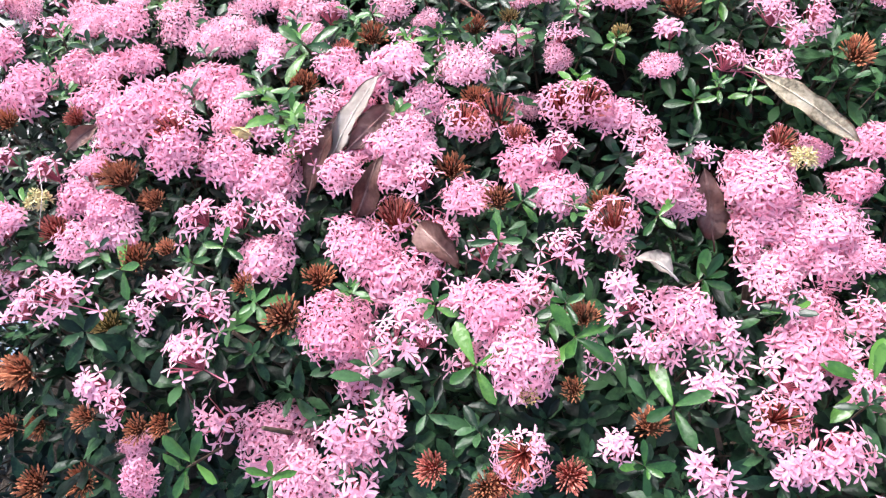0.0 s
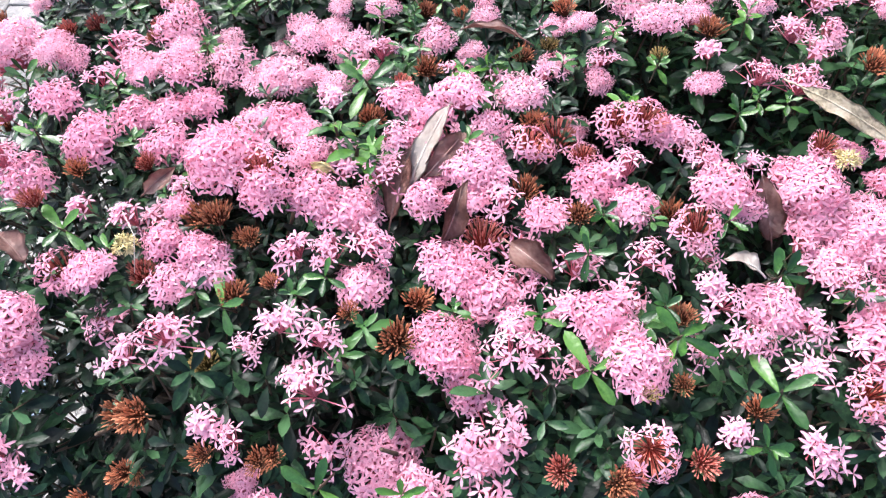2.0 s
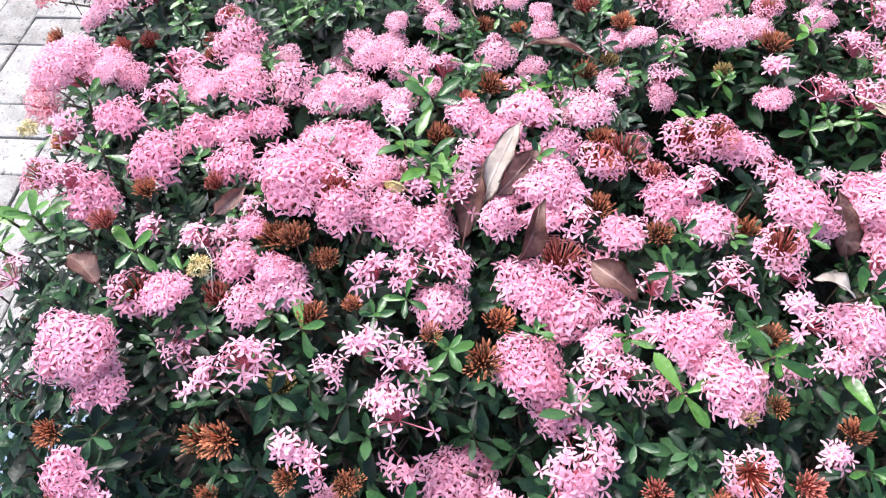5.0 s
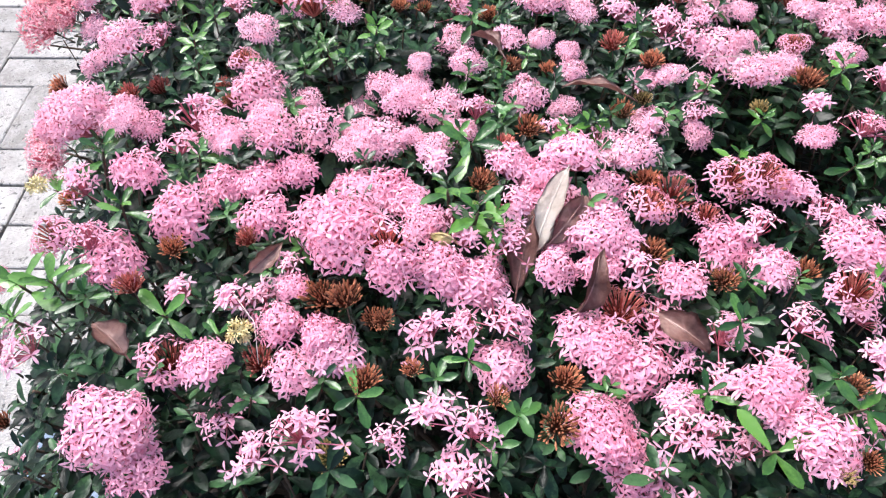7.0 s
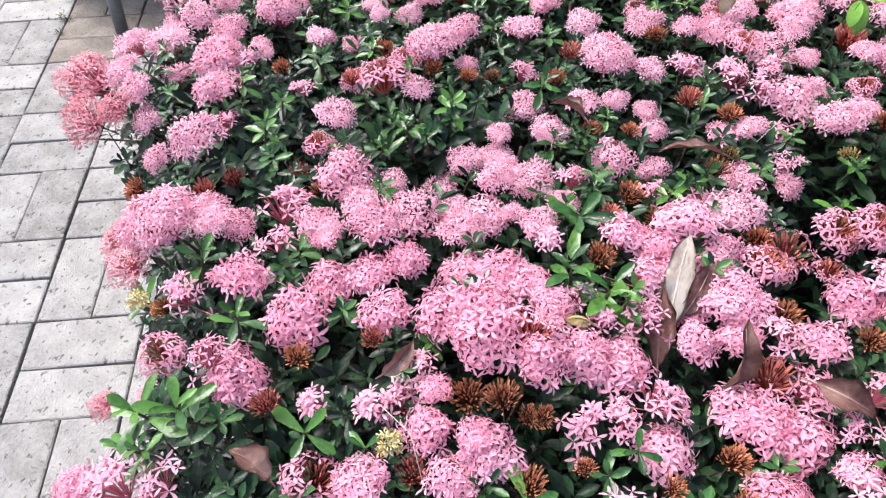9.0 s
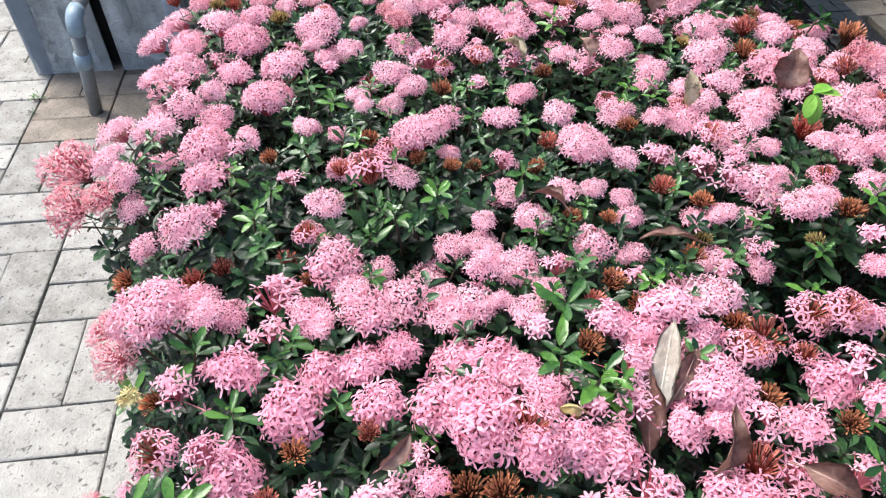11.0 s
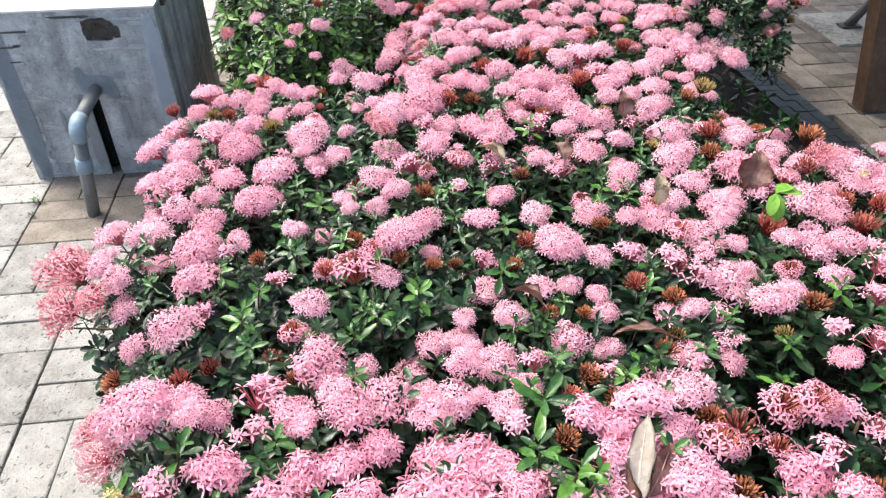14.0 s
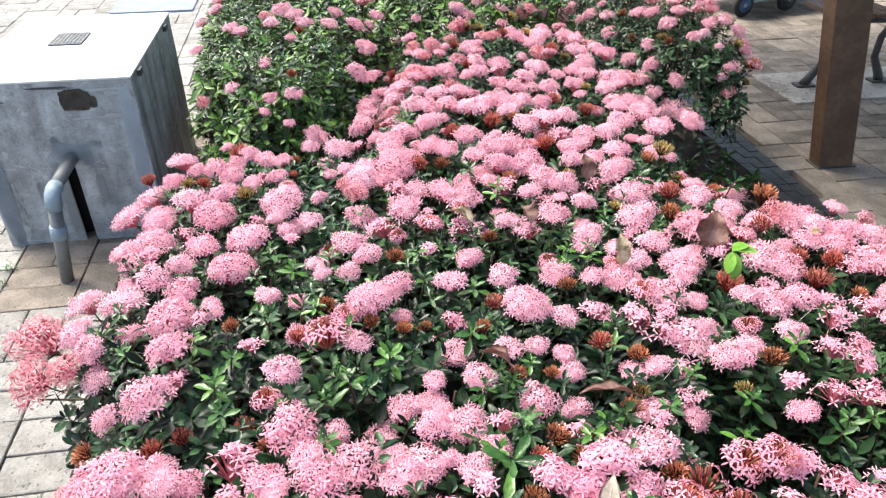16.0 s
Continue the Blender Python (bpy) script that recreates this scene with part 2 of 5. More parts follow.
def block(lo, hi, bevel=0.004):
    bm = bmesh.new()
    bmesh.ops.create_cube(bm, size=1, matrix=Matrix.Translation([(p + q) / 2 for p, q in zip(lo, hi)]) @ Matrix.Diagonal((*[q - p for p, q in zip(lo, hi)], 1)))
    if bevel:
        bmesh.ops.bevel(bm, geom=bm.edges[:], offset=bevel, segments=2, affect="EDGES", profile=0.6)
    return bm


def tube(points, radii, sides=14, bm=None):
    """A round bar along points, capped at both ends."""
    bm = bm or bmesh.new()
    rings = []
    for i, p in enumerate(points):
        p = Vector(p)
        way = (Vector(points[min(i + 1, len(points) - 1)]) - Vector(points[max(i - 1, 0)])).normalized()
        side = way.orthogonal().normalized() if i == 0 else (side - way * side.dot(way)).normalized()
        up = way.cross(side)
        rings.append([bm.verts.new(p + (side * math.cos(2 * math.pi * k / sides) + up * math.sin(2 * math.pi * k / sides)) * radii[i]) for k in range(sides)])
    for r, s in zip(rings, rings[1:]):
        for k in range(sides):
            bm.faces.new((r[k], r[(k + 1) % sides], s[(k + 1) % sides], s[k]))
    bm.faces.new(rings[0][::-1])
    bm.faces.new(rings[-1])
    return bm


def frame_of(up, spin):
    """A 3 x 3 turn whose z is up, spun about it."""
    z = Vector(up).normalized()
    x = z.orthogonal().normalized()
    m = Matrix((x, z.cross(x), z)).transposed()
    return m @ Matrix.Rotation(spin, 3, "Z")


def joined(pieces):
    """Pieces of (verts, tris, material index) in one."""
    vs, ts, ix, base = [], [], [], 0
    for v, t, i in pieces:
        vs.append(v)
        ts.append(np.asarray(t) + base)
        ix.append(np.full(len(t), i))
        base += len(v)
    return np.concatenate(vs), np.concatenate(ts), np.concatenate(ix)


# ---- plant pieces ----
PETAL_TRIS = np.array([(0, 2, 1), (0, 3, 2), (1, 2, 4), (2, 3, 4)])
PLAIN_TRIS = np.array([(0, 2, 1), (0, 3, 2)])
BLUNT_TRIS = np.array([(0, 2, 1), (0, 3, 2), (1, 2, 4), (2, 3, 5), (2, 5, 4), (4, 5, 6)])
FLORET_TRIS = {"": PETAL_TRIS, "plain": PLAIN_TRIS, "blunt": BLUNT_TRIS}


def blade_tris(rows):
    """Triangles of a leaf blade: foot, rows of three, tip."""
    t = [(0, 2, 1), (0, 3, 2)]
    for k in range(rows - 1):
        a = 1 + 3 * k
        t += [(a, a + 1, a + 3), (a + 1, a + 4, a + 3), (a + 1, a + 2, a + 4), (a + 2, a + 5, a + 4)]
    a = 1 + 3 * (rows - 1)
    return np.array(t + [(a, a + 1, a + 3), (a + 1, a + 2, a + 3)])


DEEP_ROWS = ((0.36, 0.66), (0.76, 1.0))
DARK_ROWS = ((0.28, 0.58), (0.60, 1.0), (0.86, 0.66))
FRESH_ROWS = ((0.14, 0.30), (0.42, 0.72), (0.72, 1.0), (0.9, 0.68))


def floret(rng, size, cup, shape=""):
    """Four narrow petals round a small eye, facing +z."""
    vs, ts = [], []
    spin = rng.uniform(0, 6.28)
    for k in range(4):
        a = spin + k * math.pi / 2 + rng.uniform(-0.15, 0.15)
        length, w, lift = size * rng.uniform(0.9, 1.1), size * rng.uniform(0.155, 0.185), cup + rng.uniform(-0.2, 0.2)
        c, s = math.cos(a), math.sin(a)
        flat = ((0.02, 0, 0), (0.62, -w / length, 0.02), (0.5, 0, 0.0), (0.62, w / length, 0.02), (1.0, 0, -0.07))
        if shape == "blunt":
            flat = ((0.02, 0, 0), (0.46, -0.92 * w / length, 0.03), (0.48, 0, -0.02), (0.46, 0.92 * w / length, 0.03), (0.80, -0.68 * w / length, 0.01), (0.80, 0.68 * w / length, 0.01), (1.02, 0, -0.07))
        if shape == "plain":
            flat = ((0.02, 0, 0), (0.6, -w / length, 0.02), (1.0, 0, -0.07), (0.6, w / length, 0.02))
        base = len(vs)
        for r, q, h in flat:
            r, q = r * length, q * length
            vs.append((c * r - s * q, s * r + c * q, h * length + lift * r))
        ts += [tuple(i + base for i in t) for t in (FLORET_TRIS[shape])]
    return np.array(vs), np.array(ts)


def spike(length, thin, club, from_r=0.0):
    """A slim bud on its tube: three-sided, thicker towards a pointed tip."""
    vs = []
    for r, h in ((thin, from_r), (thin * 1.2, 0.72 * length), (club, 0.90 * length)):
        vs += [(r * math.cos(2.094 * k), r * math.sin(2.094 * k), h) for k in range(3)]
    vs.append((0, 0, length))
    ts = []
    for ring in range(2):
        for k in range(3):
            p, q = ring * 3 + k, ring * 3 + (k + 1) % 3
            ts += [(p, q, q + 3), (p, q + 3, p + 3)]
    ts += [(6 + k, 6 + (k + 1) % 3, 9) for k in range(3)]
    return np.array(vs), np.array(ts)


def stalk(length, thick):
    """A plain three-sided tube."""
    vs = [(thick * math.cos(2.094 * k), thick * math.sin(2.094 * k), h) for h in (0, length) for k in range(3)]
    ts = []
    for k in range(3):
        q = (k + 1) % 3
        ts += [(k, q, q + 3), (k, q + 3, k + 3)]
    return np.array(vs), np.array(ts)


def put(v, turn, at):
    return v @ np.array(turn).T + np.array(at)


def dome(rng, n, reach, flat):
    """n ways spread evenly over a cap that reaches that far from the top."""
    ways = []
    for i in range(n):
        z = 1 - (1 - math.cos(reach)) * (i + 0.5) / n
        a = i * 2.39996 + rng.uniform(-0.25, 0.25)
        r = math.sqrt(max(0, 1 - z * z))
        ways.append((Vector((r * math.cos(a), r * math.sin(a), z + rng.uniform(-0.06, 0.06))).normalized(), flat))
    return ways


def head_mesh(kind, seed):
    """A flower head of radius 1: florets on slim tubes that spring from one point below the dome."""
    rng = random.Random(seed)
    pieces = []
    root = Vector((0, 0, -0.62 if kind in ("mid", "far") else -0.75))

    def open_flowers(n, reach, size, rmin, rmax, tubes=True, keep=1.0, first=0.0, flat=0.57, rise=0.28, loll=0.2, shape="blunt", cups=(-0.05, 0.05, 0.15), bare=1):
        for i, (w, _) in enumerate(dome(rng, n, reach, flat)):
            if rng.random() > keep or i < first * n:
                continue
            r = rng.uniform(rmin, rmax)
            at = Vector((w.x * r, w.y * r, w.z * r * flat))
            aim = (w + Vector((rng.uniform(-loll, loll), rng.uniform(-loll, loll), rise))).normalized()
            v, t = floret(rng, size * rng.uniform(0.88, 1.1), rng.choice(cups), shape)
            pieces.append((put(v, frame_of(aim, 0), at), t, 0))
            if tubes and i % bare == 0:
                foot = root + Vector((w.x * 0.08, w.y * 0.08, 0))
                v, t = stalk((at - foot).length, 0.02)
                pieces.append((put(v, frame_of(at - foot, 0), foot), t, 1))

    def spray(n, size):
        """A few florets that stand apart, in uneven tufts."""
        tufts = [(rng.uniform(0, 6.28), rng.uniform(0.2, 0.9)) for _ in range(4)]
        for i in range(n):
            a, d = tufts[i % 4] if i % 5 else (rng.uniform(0, 6.28), rng.uniform(0.3, 1.1))
            q = Vector((math.cos(a) * d + rng.gauss(0, 0.3), math.sin(a) * d + rng.gauss(0, 0.3), 0))
            at = q + Vector((0, 0, 0.55 - 0.4 * q.length_squared + rng.uniform(-0.2, 0.15)))
            aim = (q * 0.7 + Vector((rng.uniform(-0.4, 0.4), rng.uniform(-0.4, 0.4), 0.9))).normalized()
            v, t = floret(rng, size * rng.uniform(0.85, 1.1), rng.choice((-0.05, 0.1, 0.25)), "blunt")
            pieces.append((put(v, frame_of(aim, 0), at), t, 0))
            v, t = stalk((at - root).length, 0.022)
            pieces.append((put(v, frame_of(at - root, 0), root), t, 1))

    def buds(n, reach, rmin, rmax, slot=1, club=0.05, tall=0.9):
        for w, flat in dome(rng, n, reach, tall):
            r = rng.uniform(rmin, rmax)
            foot = root + Vector((w.x * 0.1, w.y * 0.1, 0.1))
            aim = Vector((w.x * r, w.y * r, w.z * r * flat)) - foot
            v, t = spike(aim.length, 0.018, club * rng.uniform(0.8, 1.2))
            v = put(v, frame_of(aim, rng.uniform(0, 2)), foot)
            pieces.append((v, t[:6], slot + 1))
            pieces.append((v[3:], t[6:] - 3, slot))

    if kind == "coral":
        open_flowers(96, 1.75, 0.25, 0.82, 1.1, flat=0.62, rise=0.05, loll=0.5, shape="", cups=(0.05, 0.3, 0.5), bare=2)
        buds(26, 1.6, 0.6, 0.95, club=0.04, tall=0.7)
        mats = [CORAL, TUBE, TUBE]
    elif kind == "full":
        open_flowers(rng.randint(60, 82), 1.55, 0.34, 0.82, 1.08, rise=0.22, loll=0.38, cups=(-0.05, 0.1, 0.3))
        open_flowers(30, 1.35, 0.33, 0.74, 0.82, tubes=False, shape="plain")
        mats = [PETAL, TUBE]
    elif kind == "big":
        open_flowers(rng.randint(150, 162), 1.58, 0.245, 0.86, 1.08, rise=0.2, loll=0.38, cups=(0, 0.2, 0.4), bare=2)
        open_flowers(40, 1.35, 0.26, 0.78, 0.86, tubes=False, shape="plain")
        mats = [PETAL, TUBE]
    elif kind == "loose_big":
        spray(34, 0.34)
        buds(12, 1.3, 0.5, 0.9)
        mats = [PALE, TUBE, TUBE]
    elif kind == "mid":
        open_flowers(rng.randint(112, 126), 1.66, 0.27, 0.82, 1.12, flat=0.62, rise=0.16, loll=0.42, shape="", cups=(0.05, 0.3, 0.55), bare=3)
        open_flowers(34, 1.4, 0.27, 0.72, 0.82, tubes=False, flat=0.5, shape="plain")
        mats = [PETAL_LIT, TUBE]
    elif kind == "huge":
        open_flowers(rng.randint(206, 220), 1.65, 0.2, 0.88, 1.07, flat=0.6, rise=0.16, loll=0.4, shape="", cups=(0.05, 0.3, 0.5), bare=3)
        open_flowers(60, 1.35, 0.21, 0.84, 0.9, tubes=False, flat=0.6, shape="plain")
        mats = [PETAL_LIT, TUBE]
    elif kind == "far":
        open_flowers(104, 1.68, 0.275, 0.80, 1.12, flat=0.62, rise=0.2, loll=0.45, shape="plain", cups=(0.05, 0.3, 0.55), bare=3)
        open_flowers(18, 1.2, 0.30, 0.7, 0.78, tubes=False, flat=0.46, shape="plain")
        mats = [PETAL_LIT, TUBE]
    elif kind == "loose":
        spray(21, 0.47)
        buds(9, 1.3, 0.5, 0.9)
        mats = [PALE, TUBE, TUBE]
    elif kind == "partial":
        buds(44, 1.35, 0.66, 0.92, club=0.038, tall=0.8)
        open_flowers(80, 1.6, 0.30, 0.9, 1.06, keep=0.7, first=0.14)
        mats = [PETAL, *BUD_RED]
    elif kind == "withered":
        buds(56, 1.5, 0.7, 1.0, club=0.042, tall=0.7)
        open_flowers(60, 1.6, 0.25, 0.85, 1.03, keep=0.6, first=0.3)
        mats = [PETAL, *BUD_RED]
    else:
        buds(104, 1.45, 0.66, 1.1, slot=0, club=0.06, tall=0.92)
        mats = list({"bud_brown": BUD_BROWN, "bud_red": BUD_RED, "bud_olive": BUD_OLIVE}[kind])
    mats = mats + [STEM]
    v, t = stalk(1.1, 0.045)
    pieces.append((v + np.array((0, 0, -1.75)), t, len(mats) - 1))
    v, t, i = joined(pieces)
    lumps = 0.32 if kind in ("mid", "far") else 0.14 if kind == "huge" else 0.30 if kind in ("full", "coral", "big") else 0.2
    swell = np.array([1 + lumps * noise.noise(Vector((q[0] * 1.1 + seed * 7.3, q[1] * 1.1, q[2] * 1.1))) for q in v])
    v = v * swell[:, None]
    return tri_mesh("flower_head", v, t, mats, i, smooth=False)


HEADS = {k: [head_mesh(k, 100 * j + s) for s in range(n)] for j, (k, n) in enumerate((("full", 7), ("coral", 3), ("loose", 5), ("bud_brown", 4), ("bud_red", 4), ("bud_olive", 3), ("partial", 4), ("withered", 2), ("far", 5), ("big", 5), ("loose_big", 4), ("mid", 6), ("huge", 3)))}


def leaf_blade(length, width, droop, fold, rows):
    """An oval leaf along +y with a sunken midrib and a bent tip."""
    vs = [(0, 0, 0)]
    for y, w in rows:
        h = -droop * y * y
        vs += [(-w * width / 2, y * length, (h + fold) * length), (0, y * length, h * length), (w * width / 2, y * length, (h + fold) * length)]
    vs.append((0, length, -droop * length))
    return np.array(vs)


def shoot_piece(rng, leaves, long, bright, deep=False):
    """A whorl of leaves on a short stem, about +z, top at its origin."""
    pieces, rows = [], FRESH_ROWS if bright else DEEP_ROWS if deep else DARK_ROWS
    for k in range(leaves):
        tier = k // 2
        a = tier * 1.57 + (k % 2) * math.pi + rng.uniform(-0.35, 0.35)
        lift = (0.05 + 0.22 * tier + rng.uniform(-0.2, 0.2)) if not bright else (0.25 + 0.24 * tier + rng.uniform(-0.2, 0.2))
        length = long * rng.uniform(0.78, 1.12) * (1 - 0.16 * tier)
        v = leaf_blade(length, length * (rng.uniform(0.30, 0.38) if bright else rng.uniform(0.33, 0.42)), rng.uniform(0.05, 0.3), rng.uniform(0.03, 0.09), rows)
        turn = Matrix.Rotation(a, 3, "Z") @ Matrix.Rotation(lift, 3, "X")
        pieces.append((put(v, turn, (0, 0, -0.02 + 0.011 * tier)), blade_tris(len(rows)), 0))
    v, t = spike(0.09, 0.0022, 0.002)
    pieces.append((v + np.array((0, 0, -0.085)), t, 1))
    return joined(pieces)


rng = random.Random(5)
DARK_SHOOTS = [shoot_piece(rng, rng.choice((8, 9, 10)), 0.060, False) for _ in range(7)]
DEEP_SHOOTS = [shoot_piece(rng, rng.choice((7, 8, 9)), 0.062, False, True) for _ in range(7)]
FRESH_SHOOTS = [shoot_piece(rng, n, 0.06, True) for n in (4, 5, 6, 7, 8)]
DARK_MESHES = [tri_mesh("leafy_shoot", v, t, [LEAF, STEM], i) for v, t, i in DARK_SHOOTS]
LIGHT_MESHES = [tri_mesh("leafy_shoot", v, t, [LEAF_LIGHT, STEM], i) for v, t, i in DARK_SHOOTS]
ROSETTES = [shoot_piece(rng, n, 0.052, False) for n in (8, 9, 10, 10)]
MID_MESHES = [tri_mesh("fresh_shoot", v, t, [GREEN_MID, STEM], i) for v, t, i in ROSETTES]
ROSETTE_MESHES = [tri_mesh("fresh_shoot", v, t, [GREEN, STEM], i) for v, t, i in ROSETTES]
FRESH_MESHES = [tri_mesh("fresh_shoot", v, t, [GREEN, STEM], i) for v, t, i in FRESH_SHOOTS]

# ---- the planting bed's plan ----
HEDGE = [(-1.09, 0.17), (-0.93, 0.1), (-0.5, 0.07), (0, 0.09), (0.5, 0.1), (1.2, 0.12), (1.35, 0.8), (1.2, 1.40), (0.86, 1.56), (0.66, 1.70), (0.52, 1.86), (0.62, 2.05),
         (0.66, 2.5), (0.72, 3.3), (0.1, 3.5), (-0.35, 3.3), (-0.5, 2.5), (-0.60, 2.26), (-0.9, 2.27), (-1.2, 2.14), (-1.26, 1.7), (-1.33, 1.3), (-1.2, 1.1), (-1.14, 0.7), (-1.11, 0.4)]
LEAFY = [(-1.22, 2.95), (-0.98, 2.60), (-0.66, 2.58), (-0.52, 2.85), (-0.40, 3.4), (-0.36, 3.9), (-0.5, 5.0), (-1.25, 5.0), (-1.3, 4.1)]
SIDE = [(0.85, 3.0), (1.2, 2.75), (1.42, 3.1), (1.48, 3.7), (1.2, 4.6), (0.8, 4.5)]
BACK = [(-0.44, 3.62), (0.3, 3.58), (0.8, 3.8), (0.85, 5.0), (-0.45, 5.1)]


def inside(poly, x, y):
    """How far (x, y) lies inside an outline; below 0 outside it."""
    within, d = False, 9.0
    for (ax, ay), (bx, by) in zip(poly, poly[1:] + poly[:1]):
        if (ay > y) != (by > y) and x < (bx - ax) * (y - ay) / (by - ay) + ax:
            within = not within
        t = max(0, min(1, ((x - ax) * (bx - ax) + (y - ay) * (by - ay)) / ((bx - ax) ** 2 + (by - ay) ** 2)))
        d = min(d, math.hypot(x - ax - t * (bx - ax), y - ay - t * (by - ay)))
    return d if within else -d


def height(poly, tall, x, y):
    """The height of the clipped top, rounded down towards the outline."""
    q = min(1, max(0, inside(poly, x, y) + 0.02) / 0.2)
    return tall * (1 - 0.5 * (1 - q) ** 2.2) if q > 0 else 0.0


# clefts between neighbouring bushes: from, to, half width, depth
CLEFTS = [((0.22, 0.50), (0.40, 0.80), 0.055, 0.45), ((0.12, 0.78), (0.32, 0.92), 0.055, 0.45), ((-0.66, 0.13), (-0.24, 0.15), 0.09, 0.17), ((-0.82, 2.28), (-0.55, 2.36), 0.06, 0.3),
          ((0.62, 0.62), (0.72, 0.9), 0.05, 0.3), ((0.02, 0.74), (0.13, 0.93), 0.04, 0.4), ((-0.62, 0.98), (-0.45, 1.02), 0.03, 0.15), ((0.05, 0.83), (0.30, 0.86), 0.07, 0.45)]
# shallow hollows of the leafy top: centre, radius, depth
DIPS = [(0.38, 0.50, 0.22, 0.10), (0.42, 0.66, 0.16, 0.08), (-0.31, 0.26, 0.12, 0.10), (-0.42, 0.19, 0.10, 0.08)]


def cleft(x, y):
    deep = 0.0
    for (ax, ay), (bx, by), half, depth in CLEFTS:
        t = max(0, min(1, ((x - ax) * (bx - ax) + (y - ay) * (by - ay)) / ((bx - ax) ** 2 + (by - ay) ** 2)))
        d = math.hypot(x - ax - t * (bx - ax), y - ay - t * (by - ay))
        deep = max(deep, depth * max(0, 1 - (d / (half * 1.6)) ** 2))
    return deep


# ---- ground ----
def sheet(name, x0, x1, y0, y1, z, mat, cuts=1, rough=0.0):
    bm = bmesh.new()
    bmesh.ops.create_grid(bm, x_segments=cuts, y_segments=cuts, size=0.5, matrix=Matrix.Translation(((x0 + x1) / 2, (y0 + y1) / 2, z)) @ Matrix.Diagonal((x1 - x0, y1 - y0, 1, 1)))
    for v in bm.verts:
        v.co.z += rough * noise.noise(v.co * 6)
    return tagged(new(name, bm_mesh(name, bm, mat)), kind="structure")


ground = tagged(sheet("ground", -300, 300, -300, 300, -0.03, JOINT), "sandy ground under the paving", "ground")
soil = tagged(sheet("soil_bed", -1.08, 1.5, 0.02, 5.4, -0.004, SOIL, 90, 0.03), "dark bare soil of the planting bed", "soil")

# ---- bushes ----
ONE_HEAD = {"full": "dense pink flower head", "coral": "fading coral-pink flower head", "loose": "sparse pale pink flower head", "bud_brown": "rust-brown bud head",
            "bud_red": "red bud head", "bud_olive": "olive-brown bud head", "partial": "half-open head, red buds ringed by pink", "withered": "withering reddish head"}


def bush(label, at):
    b = new("ixora_bush")
    b.location = (at[0], at[1], 0)
    return tagged(b, label, "shrub", "ixora bushes of the hedge")


def child(name, mesh, parent, m, label=""):
    ob = new(name, mesh)
    ob.parent = parent
    ob.matrix_basis = Matrix.Translation(-parent.location) @ m
    return tagged(ob, label)


pick = random.Random(11)
TAKEN = []


def lean_at(x, y):
    """The outward lean of the hedge's surface."""
    poly, tall = next(((p, t) for p, t in ((HEDGE, 0.77), (LEAFY, 0.8), (SIDE, 0.8), (BACK, 0.8)) if inside(p, x, y) > -0.03), (HEDGE, 0.77))
    gx = height(poly, tall, x + 0.03, y) - height(poly, tall, x - 0.03, y)
    gy = height(poly, tall, x, y + 0.03) - height(poly, tall, x, y - 0.03)
    return Vector((max(-0.9, min(0.9, -gx / 0.06)) * 0.45, max(-0.9, min(0.9, -gy / 0.06)) * 0.45, 1))


def build_of(kind, y, r):
    """Large heads have more florets, not larger ones."""
    if kind == "full" and r > 0.056 and y < 2.3:
        return "huge"
    if kind == "full" and y > 2.3:
        return "far"
    if kind == "full" and y > 0.8:
        return "mid"
    if kind == "loose" and r > 0.029:
        return "loose_big"
    if kind == "full" and r > 0.042:
        return "big"
    return kind


def blooms(parent, kind, *rows):
    for x, y, z, r in rows:
        up = lean_at(x, y) + Vector((pick.uniform(-0.25, 0.25), pick.uniform(-0.25, 0.25), 0))
        full = 0.84 if kind[:3] == "bud" else 1.11 if y < 0.7 else 1.0 if y < 0.8 or kind != "full" else 0.89
        m = Matrix.Translation((x, y, z)) @ frame_of(up, pick.uniform(0, 6.28)).to_4x4() @ Matrix.Diagonal((r * full, r * full * pick.uniform(0.9, 1.05), r * full * 0.96, 1))
        child("flower_head", pick.choice(HEADS[build_of(kind, y, r)]), parent, m, ONE_HEAD[kind])
        TAKEN.append((x, y, r))
        if x < -1.12 and y > 0.9:
            child("leafy_shoot", pick.choice(DARK_MESHES), parent, Matrix.Translation((x + 0.035, y + pick.uniform(-0.02, 0.02), z - 0.035)) @ frame_of((-0.3, pick.uniform(-0.3, 0.3), 1), pick.uniform(0, 6.28)).to_4x4() @ Matrix.Scale(0.6, 4))
            p = parent.location
            reach = [(x - p.x, y - p.y, z - 0.05), (x * 0.5 - 0.53 - p.x, y - p.y, z - 0.07), (-1.02 - p.x, y * 0.9 + 0.1 - p.y, 0.35), (-0.98 - p.x, y * 0.8 + 0.2 - p.y, 0.0)]
            part("branch", tube(reach, (0.002, 0.003, 0.005, 0.008), 6), STEM, parent, smooth=True)


def fresh_shoots(parent, *rows, meshes=FRESH_MESHES, label="bright green young leaves"):
    for x, y, z, r in rows:
        up = lean_at(x, y) + Vector((pick.uniform(-0.3, 0.3), pick.uniform(-0.4, 0.1), 0))
        s = max(0.55, min(1.5, r / 0.056) if y < 0.8 else min(1.0, r / 0.066))
        child("fresh_shoot", pick.choice(ROSETTE_MESHES if meshes is FRESH_MESHES and (y > 0.8 or r > 0.065) else meshes), parent, Matrix.Translation((x, y, z + 0.006)) @ frame_of(up, pick.uniform(0, 6.28)).to_4x4() @ Matrix.Scale(s, 4), label)


